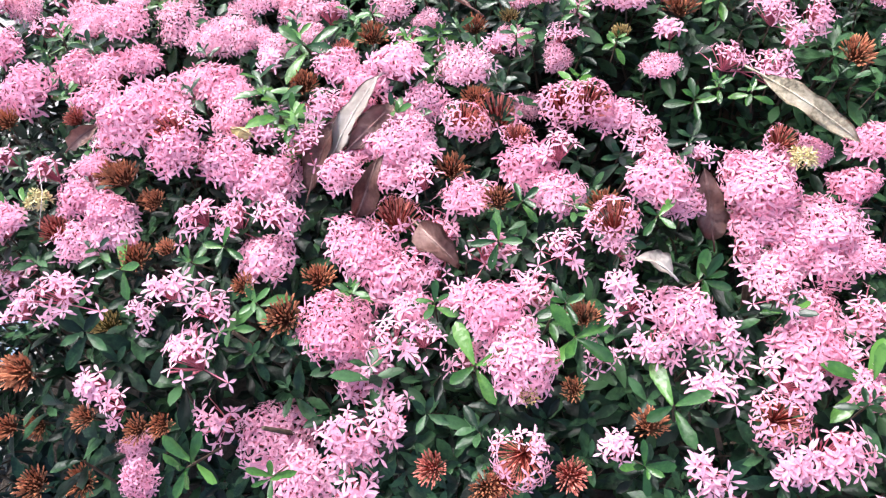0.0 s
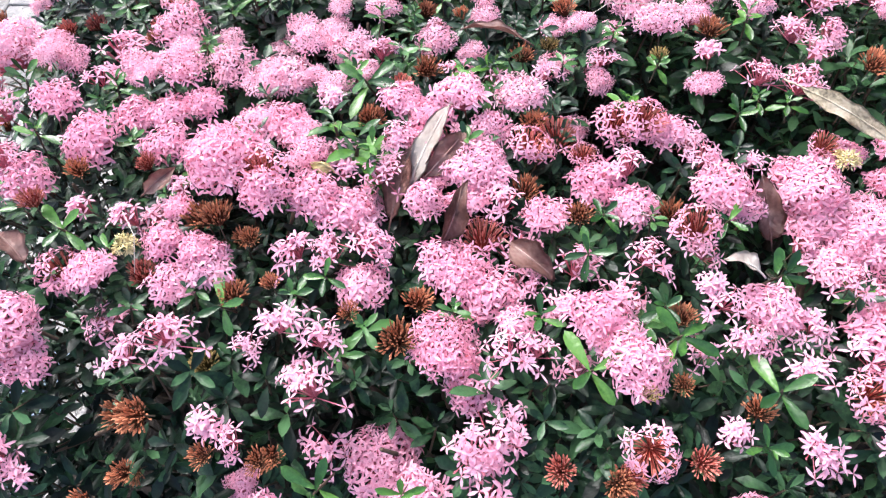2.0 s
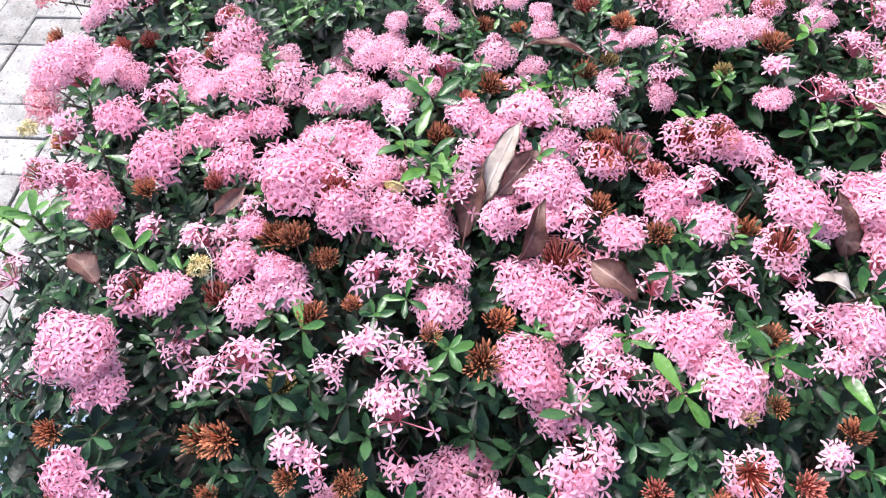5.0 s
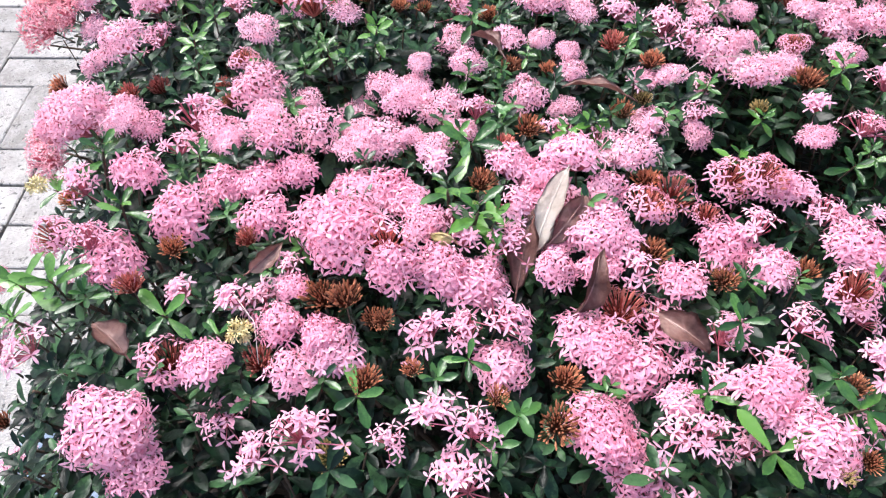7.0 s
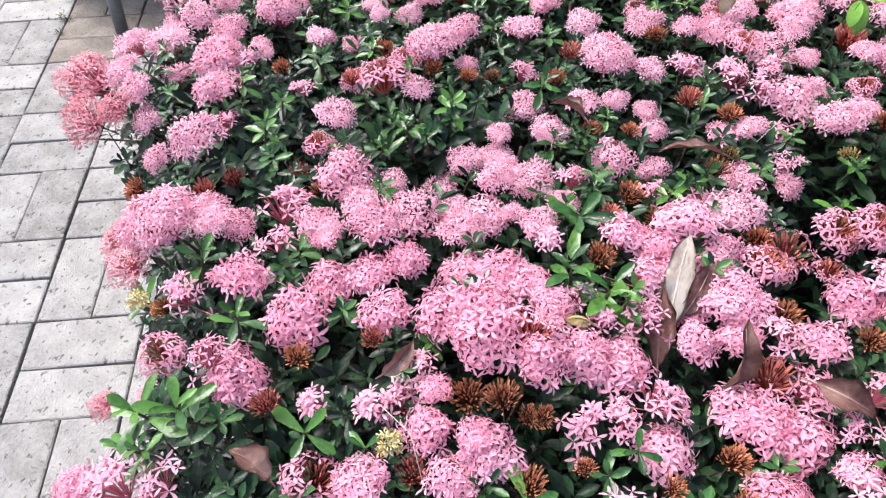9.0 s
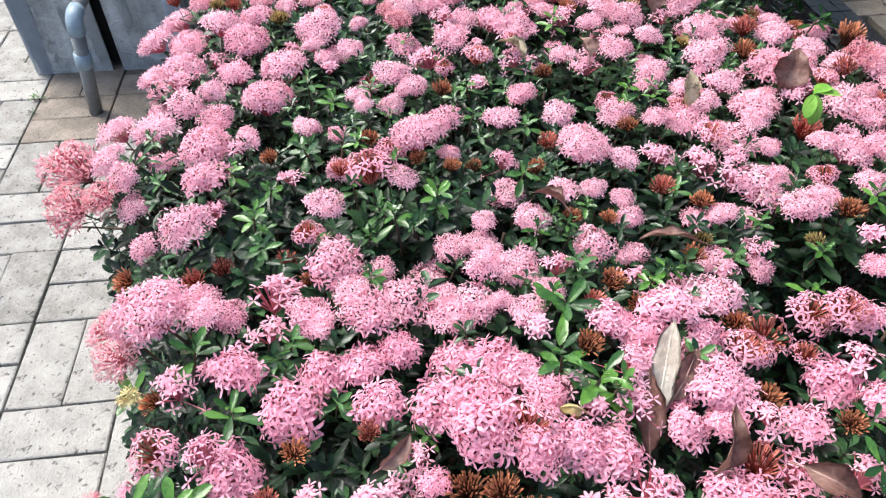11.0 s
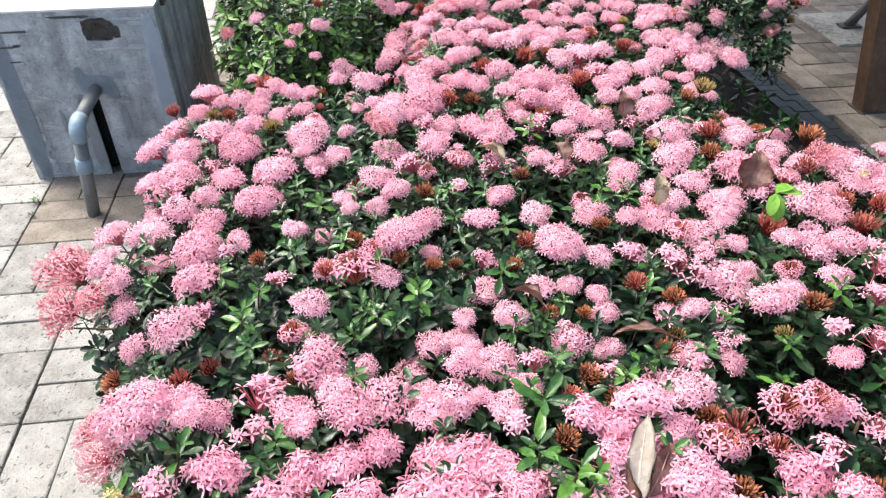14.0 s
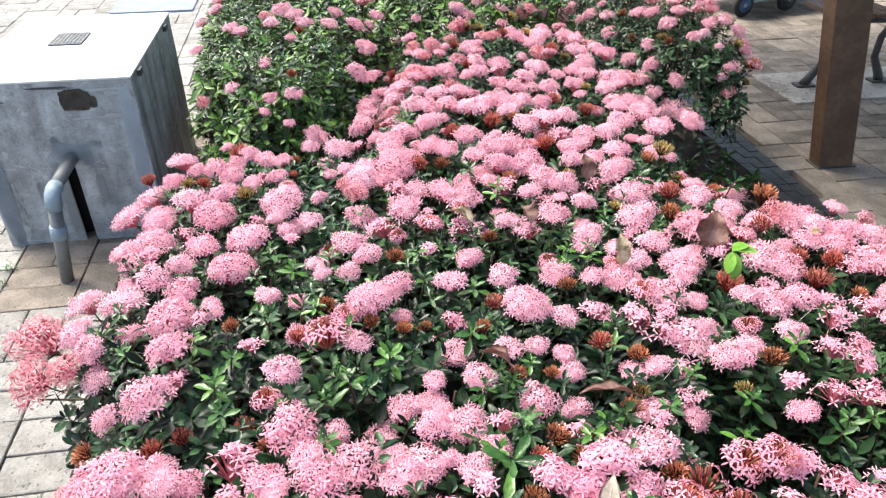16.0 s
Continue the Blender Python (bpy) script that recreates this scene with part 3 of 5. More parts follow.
near_left = bush("clipped pink ixora bush with rust buds beside grey paving", (-0.8, 0.5))
near_mid = bush("clipped pink ixora bush strewn with fallen brown leaves", (-0.2, 0.42))
near_right = bush("clipped pink ixora bush with large bright flower clusters", (0.5, 0.45))
mid_left = bush("pink ixora bush with coral heads overhanging the paving", (-0.95, 1.3))
mid = bush("ixora bush with mostly dark green leaves and few buds", (-0.35, 1.15))
mid_right = bush("pink ixora bush with orange bud heads, beside bare soil", (0.5, 1.15))
back_left = bush("dense pink ixora bush next to the grey utility box", (-0.85, 1.85))
hill_front = bush("densely flowering pink ixora bush in the hedge", (0, 2.0))
hill_back = bush("densely flowering pink ixora bush farther along the hedge", (0.15, 2.9))
green = bush("leafy green ixora bush with few small flowers", (-0.85, 3.4))
right = bush("loose taller ixora bush beside the dark tile edging", (1.15, 3.6))
back = bush("distant ixora bush in mixed pink and green", (0.25, 4.3))

blooms(near_left, 'full', (-1.050, .858, .752, .070), (-.985, .862, .752, .042), (-.923, .846, .743, .032), (-.701, .806, .766, .045), (-.638, .861, .725, .048), (-.780, .812, .739, .032), (-.564, .811, .727, .038), (-.955, .829, .769, .028), (-.897, .723, .762, .041), (-.822, .654, .742, .042), (-.897, .571, .730, .037), (-.725, .407, .736, .031), (-.691, .655, .737, .034))
blooms(near_left, 'full', (-.769, .729, .723, .038), (-.716, .731, .729, .038), (-.568, .741, .705, .040), (-.509, .721, .731, .042), (-.478, .696, .732, .033), (-.602, .633, .751, .039), (-.555, .555, .808, .041), (-.641, .472, .725, .030), (-.560, .435, .730, .034), (-.613, .411, .711, .032), (-.654, .751, .738, .031), (-.626, .521, .746, .021), (-1.129, .467, .647, .030))
blooms(near_left, 'coral', (-1.105, .578, .670, .020))
blooms(near_left, 'full', (-.797, .837, .736, .039), (-.830, .324, .723, .045), (-.795, .279, .687, .033), (-.811, .164, .665, .034), (-.579, .452, .742, .025), (-.545, .614, .789, .042))
blooms(near_left, 'loose', (-.859, .895, .719, .048), (-.985, .700, .748, .034), (-.933, .591, .761, .030), (-1.030, .425, .730, .040), (-.985, .432, .725, .028), (-.639, .564, .732, .022), (-.683, .530, .689, .037), (-.770, .144, .641, .024), (-.735, .372, .650, .020), (-.705, .513, .728, .029), (-.592, .321, .724, .037))
blooms(near_left, 'loose', (-.702, .346, .690, .026))
blooms(near_left, 'bud_brown', (-.848, .214, .681, .027), (-.603, .212, .708, .033), (-.822, .120, .657, .026), (-.543, .480, .787, .033), (-.508, .466, .757, .020), (-.582, .506, .751, .036), (-.742, .421, .709, .025), (-.661, .236, .636, .035), (-.663, .185, .543, .026), (-.581, .097, .605, .031), (-.559, .121, .539, .033), (-.619, .151, .655, .026))
blooms(near_left, 'bud_brown', (-.668, .113, .640, .026))
blooms(near_left, 'bud_red', (-.846, .512, .761, .029), (-.708, .611, .740, .024), (-.664, .425, .710, .031))
blooms(near_left, 'bud_olive', (-.561, .319, .644, .030))
blooms(near_left, 'partial', (-1.012, .620, .725, .032), (-.788, .431, .696, .039), (-.495, .557, .796, .038))
fresh_shoots(near_left, (-.523, .366, .727, .046), (-.722, .454, .725, .025), (-.960, .759, .764, .060), (-.898, .649, .761, .044), (-1.030, .535, .715, .062), (-1.045, .495, .69, .05), (-.965, .520, .750, .052), (-.904, .496, .754, .036), (-.999, .463, .754, .035), (-1.085, .763, .665, .055), (-.798, .476, .736, .051))
blooms(near_mid, 'full', (-.120, .804, .733, .047), (-.217, .768, .763, .042), (-.023, .826, .634, .030), (-.314, .761, .750, .039), (-.272, .740, .739, .037), (-.170, .720, .733, .035), (-.451, .637, .746, .030), (-.381, .540, .734, .039), (-.484, .528, .787, .032), (-.181, .631, .738, .045), (-.248, .627, .719, .025), (-.258, .563, .736, .029))
blooms(near_mid, 'full', (-.192, .578, .727, .028), (-.001, .623, .720, .036), (-.077, .560, .721, .033), (.052, .572, .735, .032), (.112, .744, .719, .034), (-.223, .471, .705, .037), (-.153, .431, .697, .039), (-.187, .448, .713, .036), (-.209, .338, .709, .046), (-.169, .295, .679, .036), (-.014, .370, .761, .034), (.018, .338, .753, .033))
blooms(near_mid, 'full', (.037, .295, .764, .035), (-.295, .226, .544, .049), (-.233, .173, .574, .037), (-.487, .174, .565, .022), (-.430, .124, .629, .023), (-.339, .430, .705, .035), (-.422, .546, .761, .033), (-.360, .560, .709, .033))
blooms(near_mid, 'loose', (-.483, .203, .657, .022), (-.138, .213, .691, .037), (-.160, .188, .693, .033), (-.138, .151, .681, .029), (-.434, .456, .745, .028), (-.381, .459, .738, .030), (-.520, .229, .662, .027), (.044, .638, .752, .027), (-.035, .472, .718, .030), (.061, .475, .750, .025), (.138, .433, .756, .022), (.138, .482, .757, .021))
blooms(near_mid, 'loose', (-.127, .316, .750, .027), (-.090, .323, .746, .020), (.126, .342, .733, .017), (-.117, .239, .689, .027), (-.369, .226, .593, .029), (-.384, .265, .702, .037), (-.373, .325, .732, .023), (-.336, .486, .737, .035), (-.428, .338, .747, .029), (-.482, .321, .700, .019), (.150, .230, .731, .022), (-.095, .429, .731, .019))
blooms(near_mid, 'bud_brown', (-.493, .458, .768, .021), (-.107, .612, .715, .033), (-.271, .329, .741, .034), (-.251, .406, .713, .030), (-.343, .370, .729, .022), (-.451, .394, .757, .019), (-.441, .201, .607, .023), (.014, .169, .715, .026), (.097, .294, .733, .020), (.101, .385, .746, .026), (-.519, .180, .660, .024), (-.441, .177, .665, .024))
blooms(near_mid, 'bud_red', (.102, .188, .760, .026), (-.053, .185, .700, .028), (.029, .183, .700, .028))
blooms(near_mid, 'bud_olive', (.047, .266, .764, .016))
blooms(near_mid, 'partial', (.077, .740, .748, .038), (-.101, .701, .723, .040), (.042, .764, .712, .039), (.122, .505, .783, .031), (.047, .200, .750, .030))
blooms(near_mid, 'withered', (-.060, .724, .715, .045), (-.021, .676, .730, .023), (-.169, .511, .722, .035))
fresh_shoots(near_mid, (-.369, .641, .762, .093), (-.345, .628, .752, .075), (.005, .541, .749, .027), (-.019, .473, .749, .037), (-.019, .295, .752, .053), (.093, .347, .758, .053), (-.363, .146, .644, .050), (-.083, .373, .743, .035), (-.381, .412, .746, .021), (.076, .389, .759, .020), (-.249, .148, .658, .021), (.057, .802, .723, .055), (-.414, .690, .758, .072), (-.381, .793, .758, .060))
blooms(near_right, 'full', (.184, .621, .729, .040), (.218, .602, .714, .027), (.222, .407, .740, .034), (.332, .653, .701, .045), (.331, .613, .674, .041), (.422, .618, .673, .045), (.429, .565, .661, .032), (.347, .531, .659, .034), (.409, .494, .639, .030), (.489, .754, .700, .034), (.374, .405, .700, .042), (.315, .694, .686, .029))
blooms(near_right, 'full', (.376, .576, .668, .032), (.436, .360, .709, .026), (.405, .725, .702, .024), (.460, .682, .688, .032), (.470, .578, .671, .027))
blooms(near_right, 'loose', (.187, .361, .737, .030), (.470, .486, .663, .033), (.413, .397, .699, .027), (.379, .271, .725, .040), (.333, .236, .734, .024), (.250, .320, .733, .027), (.331, .336, .741, .028), (.140, .744, .720, .028), (.172, .691, .717, .031), (.241, .692, .711, .019), (.168, .771, .672, .026), (.248, .386, .729, .020))
blooms(near_right, 'loose', (.248, .223, .727, .027), (.306, .561, .675, .023), (.273, .388, .732, .023), (.156, .406, .752, .024))
blooms(near_right, 'partial', (.327, .300, .728, .031))
blooms(near_right, 'withered', (.351, .711, .734, .027))
fresh_shoots(near_right, (.184, .549, .740, .034), (.239, .458, .740, .053), (.206, .285, .751, .053), (.434, .364, .717, .059), (.178, .210, .752, .030), (.354, .456, .701, .021), (.231, .777, .729, .037))
blooms(mid_left, 'full', (-1.223, 1.342, .699, .043), (-1.258, 1.519, .646, .048), (-1.137, 1.418, .713, .051), (-1.072, 1.473, .731, .046), (-1.001, 1.408, .738, .038), (-1.013, 1.310, .736, .060), (-.997, 1.177, .761, .047), (-1.176, 1.259, .715, .035), (-1.164, 1.219, .667, .037), (-1.014, 1.032, .773, .049), (-1.114, 1.081, .683, .032), (-1.021, 1.522, .736, .034))
blooms(mid_left, 'full', (-.973, 1.578, .744, .044), (-.764, 1.056, .780, .035), (-.750, .949, .739, .055), (-.976, .882, .740, .038), (-.900, 1.492, .728, .064))
blooms(mid_left, 'coral', (-1.150, .905, .67, .034), (-1.120, .832, .675, .036), (-1.341, 1.413, .639, .067), (-1.309, 1.258, .643, .050), (-1.222, 1.224, .694, .035))
blooms(mid_left, 'loose', (-.837, 1.171, .754, .023))
blooms(mid_left, 'bud_brown', (-.877, 1.241, .753, .026), (-.676, 1.298, .742, .027), (-.798, .919, .734, .022), (-1.104, .941, .744, .027))
blooms(mid_left, 'bud_red', (-.735, 1.137, .794, .028), (-.849, 1.030, .669, .032), (-.954, .993, .702, .029), (-1.001, .968, .707, .028))
blooms(mid_left, 'partial', (-.685, 1.152, .784, .050), (-.802, 1.049, .721, .030))
fresh_shoots(mid_left, (-.898, 1.076, .740, .062), (-.948, 1.193, .756, .054), (-.807, 1.229, .770, .065), (-.698, 1.252, .772, .048), (-.869, 1.133, .752, .051), (-.924, 1.260, .758, .048), (-.712, 1.102, .771, .056), (-.749, 1.431, .750, .053))
blooms(mid, 'full', (-.582, 1.258, .773, .058), (-.520, 1.323, .754, .041), (-.620, 1.134, .766, .032), (-.676, .955, .698, .031), (-.589, .968, .656, .041), (-.540, .996, .704, .032), (-.486, 1.020, .688, .033), (-.499, .904, .752, .035), (-.474, 1.046, .718, .025), (-.524, .838, .720, .044), (-.388, 1.345, .737, .042), (-.264, 1.335, .746, .039))
blooms(mid, 'full', (-.246, 1.201, .760, .058), (-.170, 1.167, .745, .034), (-.314, 1.096, .737, .035), (-.250, 1.097, .733, .026), (-.195, 1.027, .713, .032), (-.200, 1.070, .728, .025), (-.411, 1.142, .695, .038), (-.390, 1.027, .733, .035), (-.285, .968, .710, .041), (-.212, .948, .698, .030), (-.434, .922, .717, .043), (-.473, .952, .720, .026))
blooms(mid, 'full', (-.065, 1.016, .704, .032), (-.018, 1.014, .718, .029), (-.063, .920, .690, .035), (.019, .899, .680, .031), (-.052, 1.309, .739, .033), (-.138, 1.328, .742, .042), (.005, 1.295, .731, .046), (-.478, .837, .732, .024), (-.442, .810, .733, .033), (-.572, 1.490, .739, .035), (.001, 1.499, .732, .046), (.054, 1.418, .735, .035))
blooms(mid, 'loose', (-.368, .894, .739, .030), (.048, 1.015, .692, .029), (.017, .925, .708, .024), (-.004, 1.149, .720, .043), (-.087, 1.187, .734, .035), (-.435, .767, .739, .026), (-.142, 1.532, .735, .035))
blooms(mid, 'bud_brown', (-.584, 1.201, .756, .024), (-.519, 1.180, .749, .024), (-.472, 1.189, .740, .022), (-.346, 1.176, .733, .027), (-.048, 1.046, .727, .029), (-.307, 1.038, .721, .028), (-.239, 1.022, .725, .022), (-.283, .849, .742, .032), (-.127, 1.275, .747, .028), (-.258, 1.520, .737, .029))
blooms(mid, 'bud_red', (-.309, 1.242, .743, .031), (-.117, 1.082, .738, .033), (-.325, .814, .739, .024))
blooms(mid, 'bud_olive', (-.072, .960, .710, .022))
blooms(mid, 'partial', (-.401, 1.596, .748, .037))
fresh_shoots(mid, (-.400, .820, .748, .065), (-.173, .867, .730, .056), (-.384, .991, .734, .050), (-.642, 1.039, .749, .081), (-.556, 1.094, .748, .083), (-.277, 1.046, .737, .035), (-.450, 1.457, .748, .055), (-.630, 1.171, .775, .052), (-.609, 1.025, .737, .044), (-.220, .840, .743, .055), (-.111, 1.347, .751, .049), (-.030, 1.416, .745, .042))
blooms(mid_right, 'full', (.081, 1.073, .729, .053), (.131, 1.094, .731, .030), (.117, .980, .756, .045), (.184, 1.016, .741, .032), (.176, .822, .751, .029), (.096, 1.230, .721, .054), (.188, 1.338, .726, .061), (.081, 1.361, .735, .034), (.152, 1.433, .732, .046), (.309, 1.151, .734, .050), (.383, 1.159, .734, .044), (.294, 1.046, .743, .033))
blooms(mid_right, 'full', (.398, 1.333, .729, .055), (.424, 1.274, .732, .047), (.654, 1.272, .730, .055), (.290, 1.497, .730, .056), (0.426, 1.556, .735, 0.040), (0.561, 1.474, .735, 0.048), (0.610, 1.436, .735, 0.047), (0.673, 1.396, .735, 0.047), (.723, 1.363, .733, .046), (0.462, 1.474, .735, 0.039), (.367, 1.492, .734, .042), (.609, 1.349, .734, .043))
blooms(mid_right, 'full', (.548, 1.377, .734, .040))
blooms(mid_right, 'loose', (.186, .879, .773, .026), (.353, .978, .739, .035), (.377, .924, .741, .028), (.343, .859, .729, .038), (.279, .868, .736, .032), (.525, 1.099, .735, .037), (.406, 1.067, .738, .036))
blooms(mid_right, 'bud_brown', (.205, .967, .749, .036), (.524, 1.140, .737, .028), (0.555, 1.605, .735, 0.035))
blooms(mid_right, 'bud_red', (.260, 1.235, .732, .046), (.469, 1.216, .732, .046), (.555, 1.283, .734, .041))
blooms(mid_right, 'bud_olive', (.115, .912, .732, .022))
blooms(mid_right, 'bud_brown', (0.427, 1.649, .745, 0.026), (0.547, 1.593, .745, 0.049), (0.250, 1.546, .745, 0.039))
blooms(mid_right, 'bud_red', (0.453, 1.446, .745, 0.039), (0.467, 1.299, .745, 0.034))
blooms(mid_right, 'bud_olive', (0.115, 1.601, .745, 0.026), (0.048, 1.807, .745, 0.027))
blooms(mid_right, 'coral', (0.527, 1.496, .745, 0.042))
fresh_shoots(mid_right, (.109, .878, .738, .045), (.264, .807, .734, .038), (.267, .990, .756, .052), (.312, .804, .730, .047), (0.457, 1.613, 0.775, .066), (0.222, 1.709, 0.770, .06), (-0.098, 1.381, 0.770, .05), (-0.047, 1.350, 0.770, .05))
blooms(back_left, 'full', (-1.186, 2.032, .646, .054), (-1.029, 1.820, .745, .054), (-1.238, 1.924, .647, .049), (-1.145, 1.906, .643, .065), (-.959, 1.731, .742, .059), (-1.112, 1.662, .711, .060), (-1.216, 1.734, .649, .038), (-1.178, 1.680, .645, .052), (-.865, 1.601, .741, .063), (-.783, 1.773, .743, .064), (-.947, 1.838, .749, .044), (-.707, 1.653, .748, .037))
blooms(back_left, 'full', (-.574, 1.657, .746, .045), (-.611, 1.537, .746, .042), (-.451, 1.945, .742, .070), (-.457, 2.050, .749, .049), (-.558, 1.871, .746, .057), (-.457, 1.686, .744, .048), (-.614, 2.088, .744, .049), (-1.084, 2.067, .745, .043), (-1.091, 1.943, .745, .038), (-.983, 2.001, .745, .044), (-.928, 1.948, .745, .038), (-.839, 2.046, .745, .039))
blooms(back_left, 'full', (-.801, 1.931, .745, .033), (-.961, 2.155, .745, .022), (-.771, 1.625, .745, .024), (-.873, 1.900, .745, .028), (-1.036, 2.010, .745, .029))
blooms(back_left, 'loose', (-.520, 1.589, .747, .041))
blooms(back_left, 'bud_red', (-.923, 2.111, .745, .042), (-.755, 1.938, .745, .017), (-1.008, 1.923, .745, .030), (-1.168, 1.963, .745, .032))
blooms(back_left, 'bud_olive', (-.883, 1.822, .752, .031), (-.892, 1.849, .745, .027))
fresh_shoots(back_left, (-.573, 1.650, .759, .051))
blooms(hill_front, 'full', (-.287, 1.717, .746, .050), (-.327, 1.761, .744, .054), (-.138, 1.901, .748, .051), (-.052, 1.891, .746, .054), (-.074, 2.015, .750, .050), (-.065, 1.588, .746, .045), (-.037, 1.792, .748, .049), (.018, 1.748, .748, .045), (.186, 1.655, .746, .050), (0.362, 1.630, .735, 0.045), (.180, 1.793, .747, .050), (.146, 1.539, .745, .053))
blooms(hill_front, 'full', (-.450, 2.114, .748, .047), (-.389, 2.168, .749, .046), (-.302, 2.244, .751, .047), (-.106, 2.336, .751, .051), (-.192, 2.111, .750, .047), (-.014, 2.296, .751, .047), (.013, 2.168, .751, .049), (.093, 2.206, .749, .054), (.165, 2.212, .752, .046), (.164, 2.030, .750, .047), (.262, 2.061, .749, .048), (.340, 2.135, .752, .049))
blooms(hill_front, 'full', (.438, 2.199, .750, .054), (.454, 2.091, .742, .053), (0.598, 2.133, .735, 0.047), (.365, 1.911, .741, .035), (.242, 1.932, .750, .046), (.152, 1.888, .749, .041), (.107, 1.972, .752, .042), (-.134, 2.034, .751, .043), (-.203, 1.967, .750, .041), (-.283, 2.017, .751, .042), (-.332, 2.046, .751, .042), (-.332, 2.393, .752, .048))
blooms(hill_front, 'full', (-.237, 2.476, .754, .045), (-.157, 2.488, .753, .046), (-.282, 2.364, .752, .043), (-.215, 2.385, .754, .040), (-.148, 2.342, .751, .047), (.436, 2.285, .755, .040), (.370, 2.251, .754, .040), (-.069, 2.383, .753, .044), (-.018, 2.364, .753, .044), (.047, 2.364, .754, .040), (.118, 2.342, .753, .040), (0.573, 2.103, .735, 0.027))
blooms(hill_front, 'bud_red', (.292, 1.650, .749, .044), (-.243, 2.139, .751, .044), (-.094, 2.210, .751, .047), (.034, 2.006, .752, .043), (-.383, 1.937, .750, .041), (.169, 2.357, .755, .036), (.255, 2.244, .754, .039))
fresh_shoots(hill_front, (-.191, 1.713, .758, .071), (-.311, 1.761, .760, .073), (-.243, 1.858, .759, .060), (-.377, 2.256, .761, .057))
blooms(hill_back, 'full', (-.304, 3.966, .433, .057), (-.296, 3.785, .400, .061), (-.351, 2.633, .730, .047), (-.387, 2.590, .699, .043), (-.242, 2.699, .752, .048), (-.160, 2.704, .755, .044), (-.287, 2.726, .754, .040), (.122, 3.765, .675, .048), (-.243, 3.239, .729, .036), (-.246, 3.801, .533, .042), (-.022, 2.973, .755, .043), (-.025, 2.805, .755, .041))
blooms(hill_back, 'full', (-.039, 2.683, .755, .040), (.085, 3.782, .693, .045), (.057, 2.762, .755, .045), (.199, 2.695, .754, .045), (.130, 2.602, .754, .044), (.337, 3.098, .756, .050), (.270, 2.991, .757, .044), (.437, 3.082, .756, .045), (.464, 3.019, .756, .045), (.426, 2.867, .756, .048), (.416, 2.734, .754, .046), (.513, 2.884, .755, .043))
blooms(hill_back, 'full', (.534, 2.817, .754, .047), (.356, 2.655, .754, .045), (.375, 2.590, .755, .040), (.291, 2.494, .754, .043), (.454, 2.546, .755, .044), (.389, 2.424, .754, .038), (.014, 2.541, .754, .043), (.064, 2.503, .753, .046), (.187, 2.483, .754, .042), (.574, 3.883, .636, .050), (.735, 3.958, .568, .045), (.301, 3.738, .713, .041))
blooms(hill_back, 'coral', (-.003, 3.317, .755, .047), (-.170, 3.030, .757, .039), (.466, 3.828, .671, .049), (.414, 3.783, .658, .042))
blooms(hill_back, 'bud_red', (.328, 2.912, .756, .043))
fresh_shoots(hill_back, (.064, 2.905, .763, .072))
blooms(green, 'full', (-.690, 2.536, .596, .051), (-.471, 2.760, .567, .060), (-.516, 2.594, .593, .054), (-1.135, 3.661, .783, .038), (-1.248, 3.916, .654, .041), (-1.036, 3.324, .788, .038), (-.988, 3.259, .788, .035), (-.771, 3.128, .789, .029), (-.841, 2.585, .735, .029), (-.770, 2.593, .747, .027), (-.742, 2.591, .739, .025), (-.993, 2.716, .734, .028))
blooms(green, 'full', (-.785, 2.539, .650, .025), (-1.192, 3.292, .704, .033), (-.869, 2.563, .690, .025), (-.819, 3.592, .788, .049), (-.757, 3.495, .787, .048), (-.710, 3.356, .787, .041), (-.860, 3.377, .788, .036), (-.596, 3.319, .787, .041), (-.474, 3.426, .746, .048), (-.566, 3.497, .789, .037), (-.508, 2.868, .713, .046), (-.441, 3.273, .682, .047))
blooms(green, 'full', (-.442, 3.004, .643, .044), (-.474, 2.794, .600, .051), (-.398, 3.051, .543, .050))
blooms(green, 'coral', (-1.119, 2.784, .659, .026), (-.892, 3.491, .789, .032))
blooms(green, 'loose', (-.862, 2.833, .787, .031))
blooms(green, 'bud_red', (-.762, 2.686, .787, .028), (-.733, 3.237, .789, .030))
fresh_shoots(green, (-.711, 2.731, .793, .065), (-.954, 2.903, .793, .068))
blooms(right, 'full', (.992, 2.955, .414, .069), (.883, 3.322, .546, .051), (.900, 3.123, .581, .048), (.878, 3.164, .503, .055), (.890, 3.028, .482, .043), (.973, 2.989, .547, .042), (.943, 2.976, .409, .053), (1.020, 2.919, .416, .047), (.883, 3.620, .586, .045), (.953, 3.463, .732, .045), (.975, 3.369, .756, .042), (.984, 3.193, .755, .045))
blooms(right, 'full', (1.067, 3.262, .789, .041), (.919, 3.222, .647, .041), (1.046, 3.034, .733, .036), (1.081, 3.023, .753, .028), (1.121, 3.058, .787, .036), (1.200, 3.067, .789, .031), (1.272, 3.056, .739, .039), (1.177, 2.881, .635, .041), (1.138, 2.883, .594, .031), (.876, 3.930, .604, .045), (.900, 3.732, .650, .043))
blooms(right, 'coral', (1.158, 2.846, .535, .031))
blooms(right, 'loose', (1.132, 2.948, .709, .025))
blooms(right, 'bud_brown', (.906, 3.381, .630, .040))
blooms(right, 'bud_olive', (.947, 3.145, .704, .032))
blooms(right, 'withered', (1.270, 2.865, .653, .040))


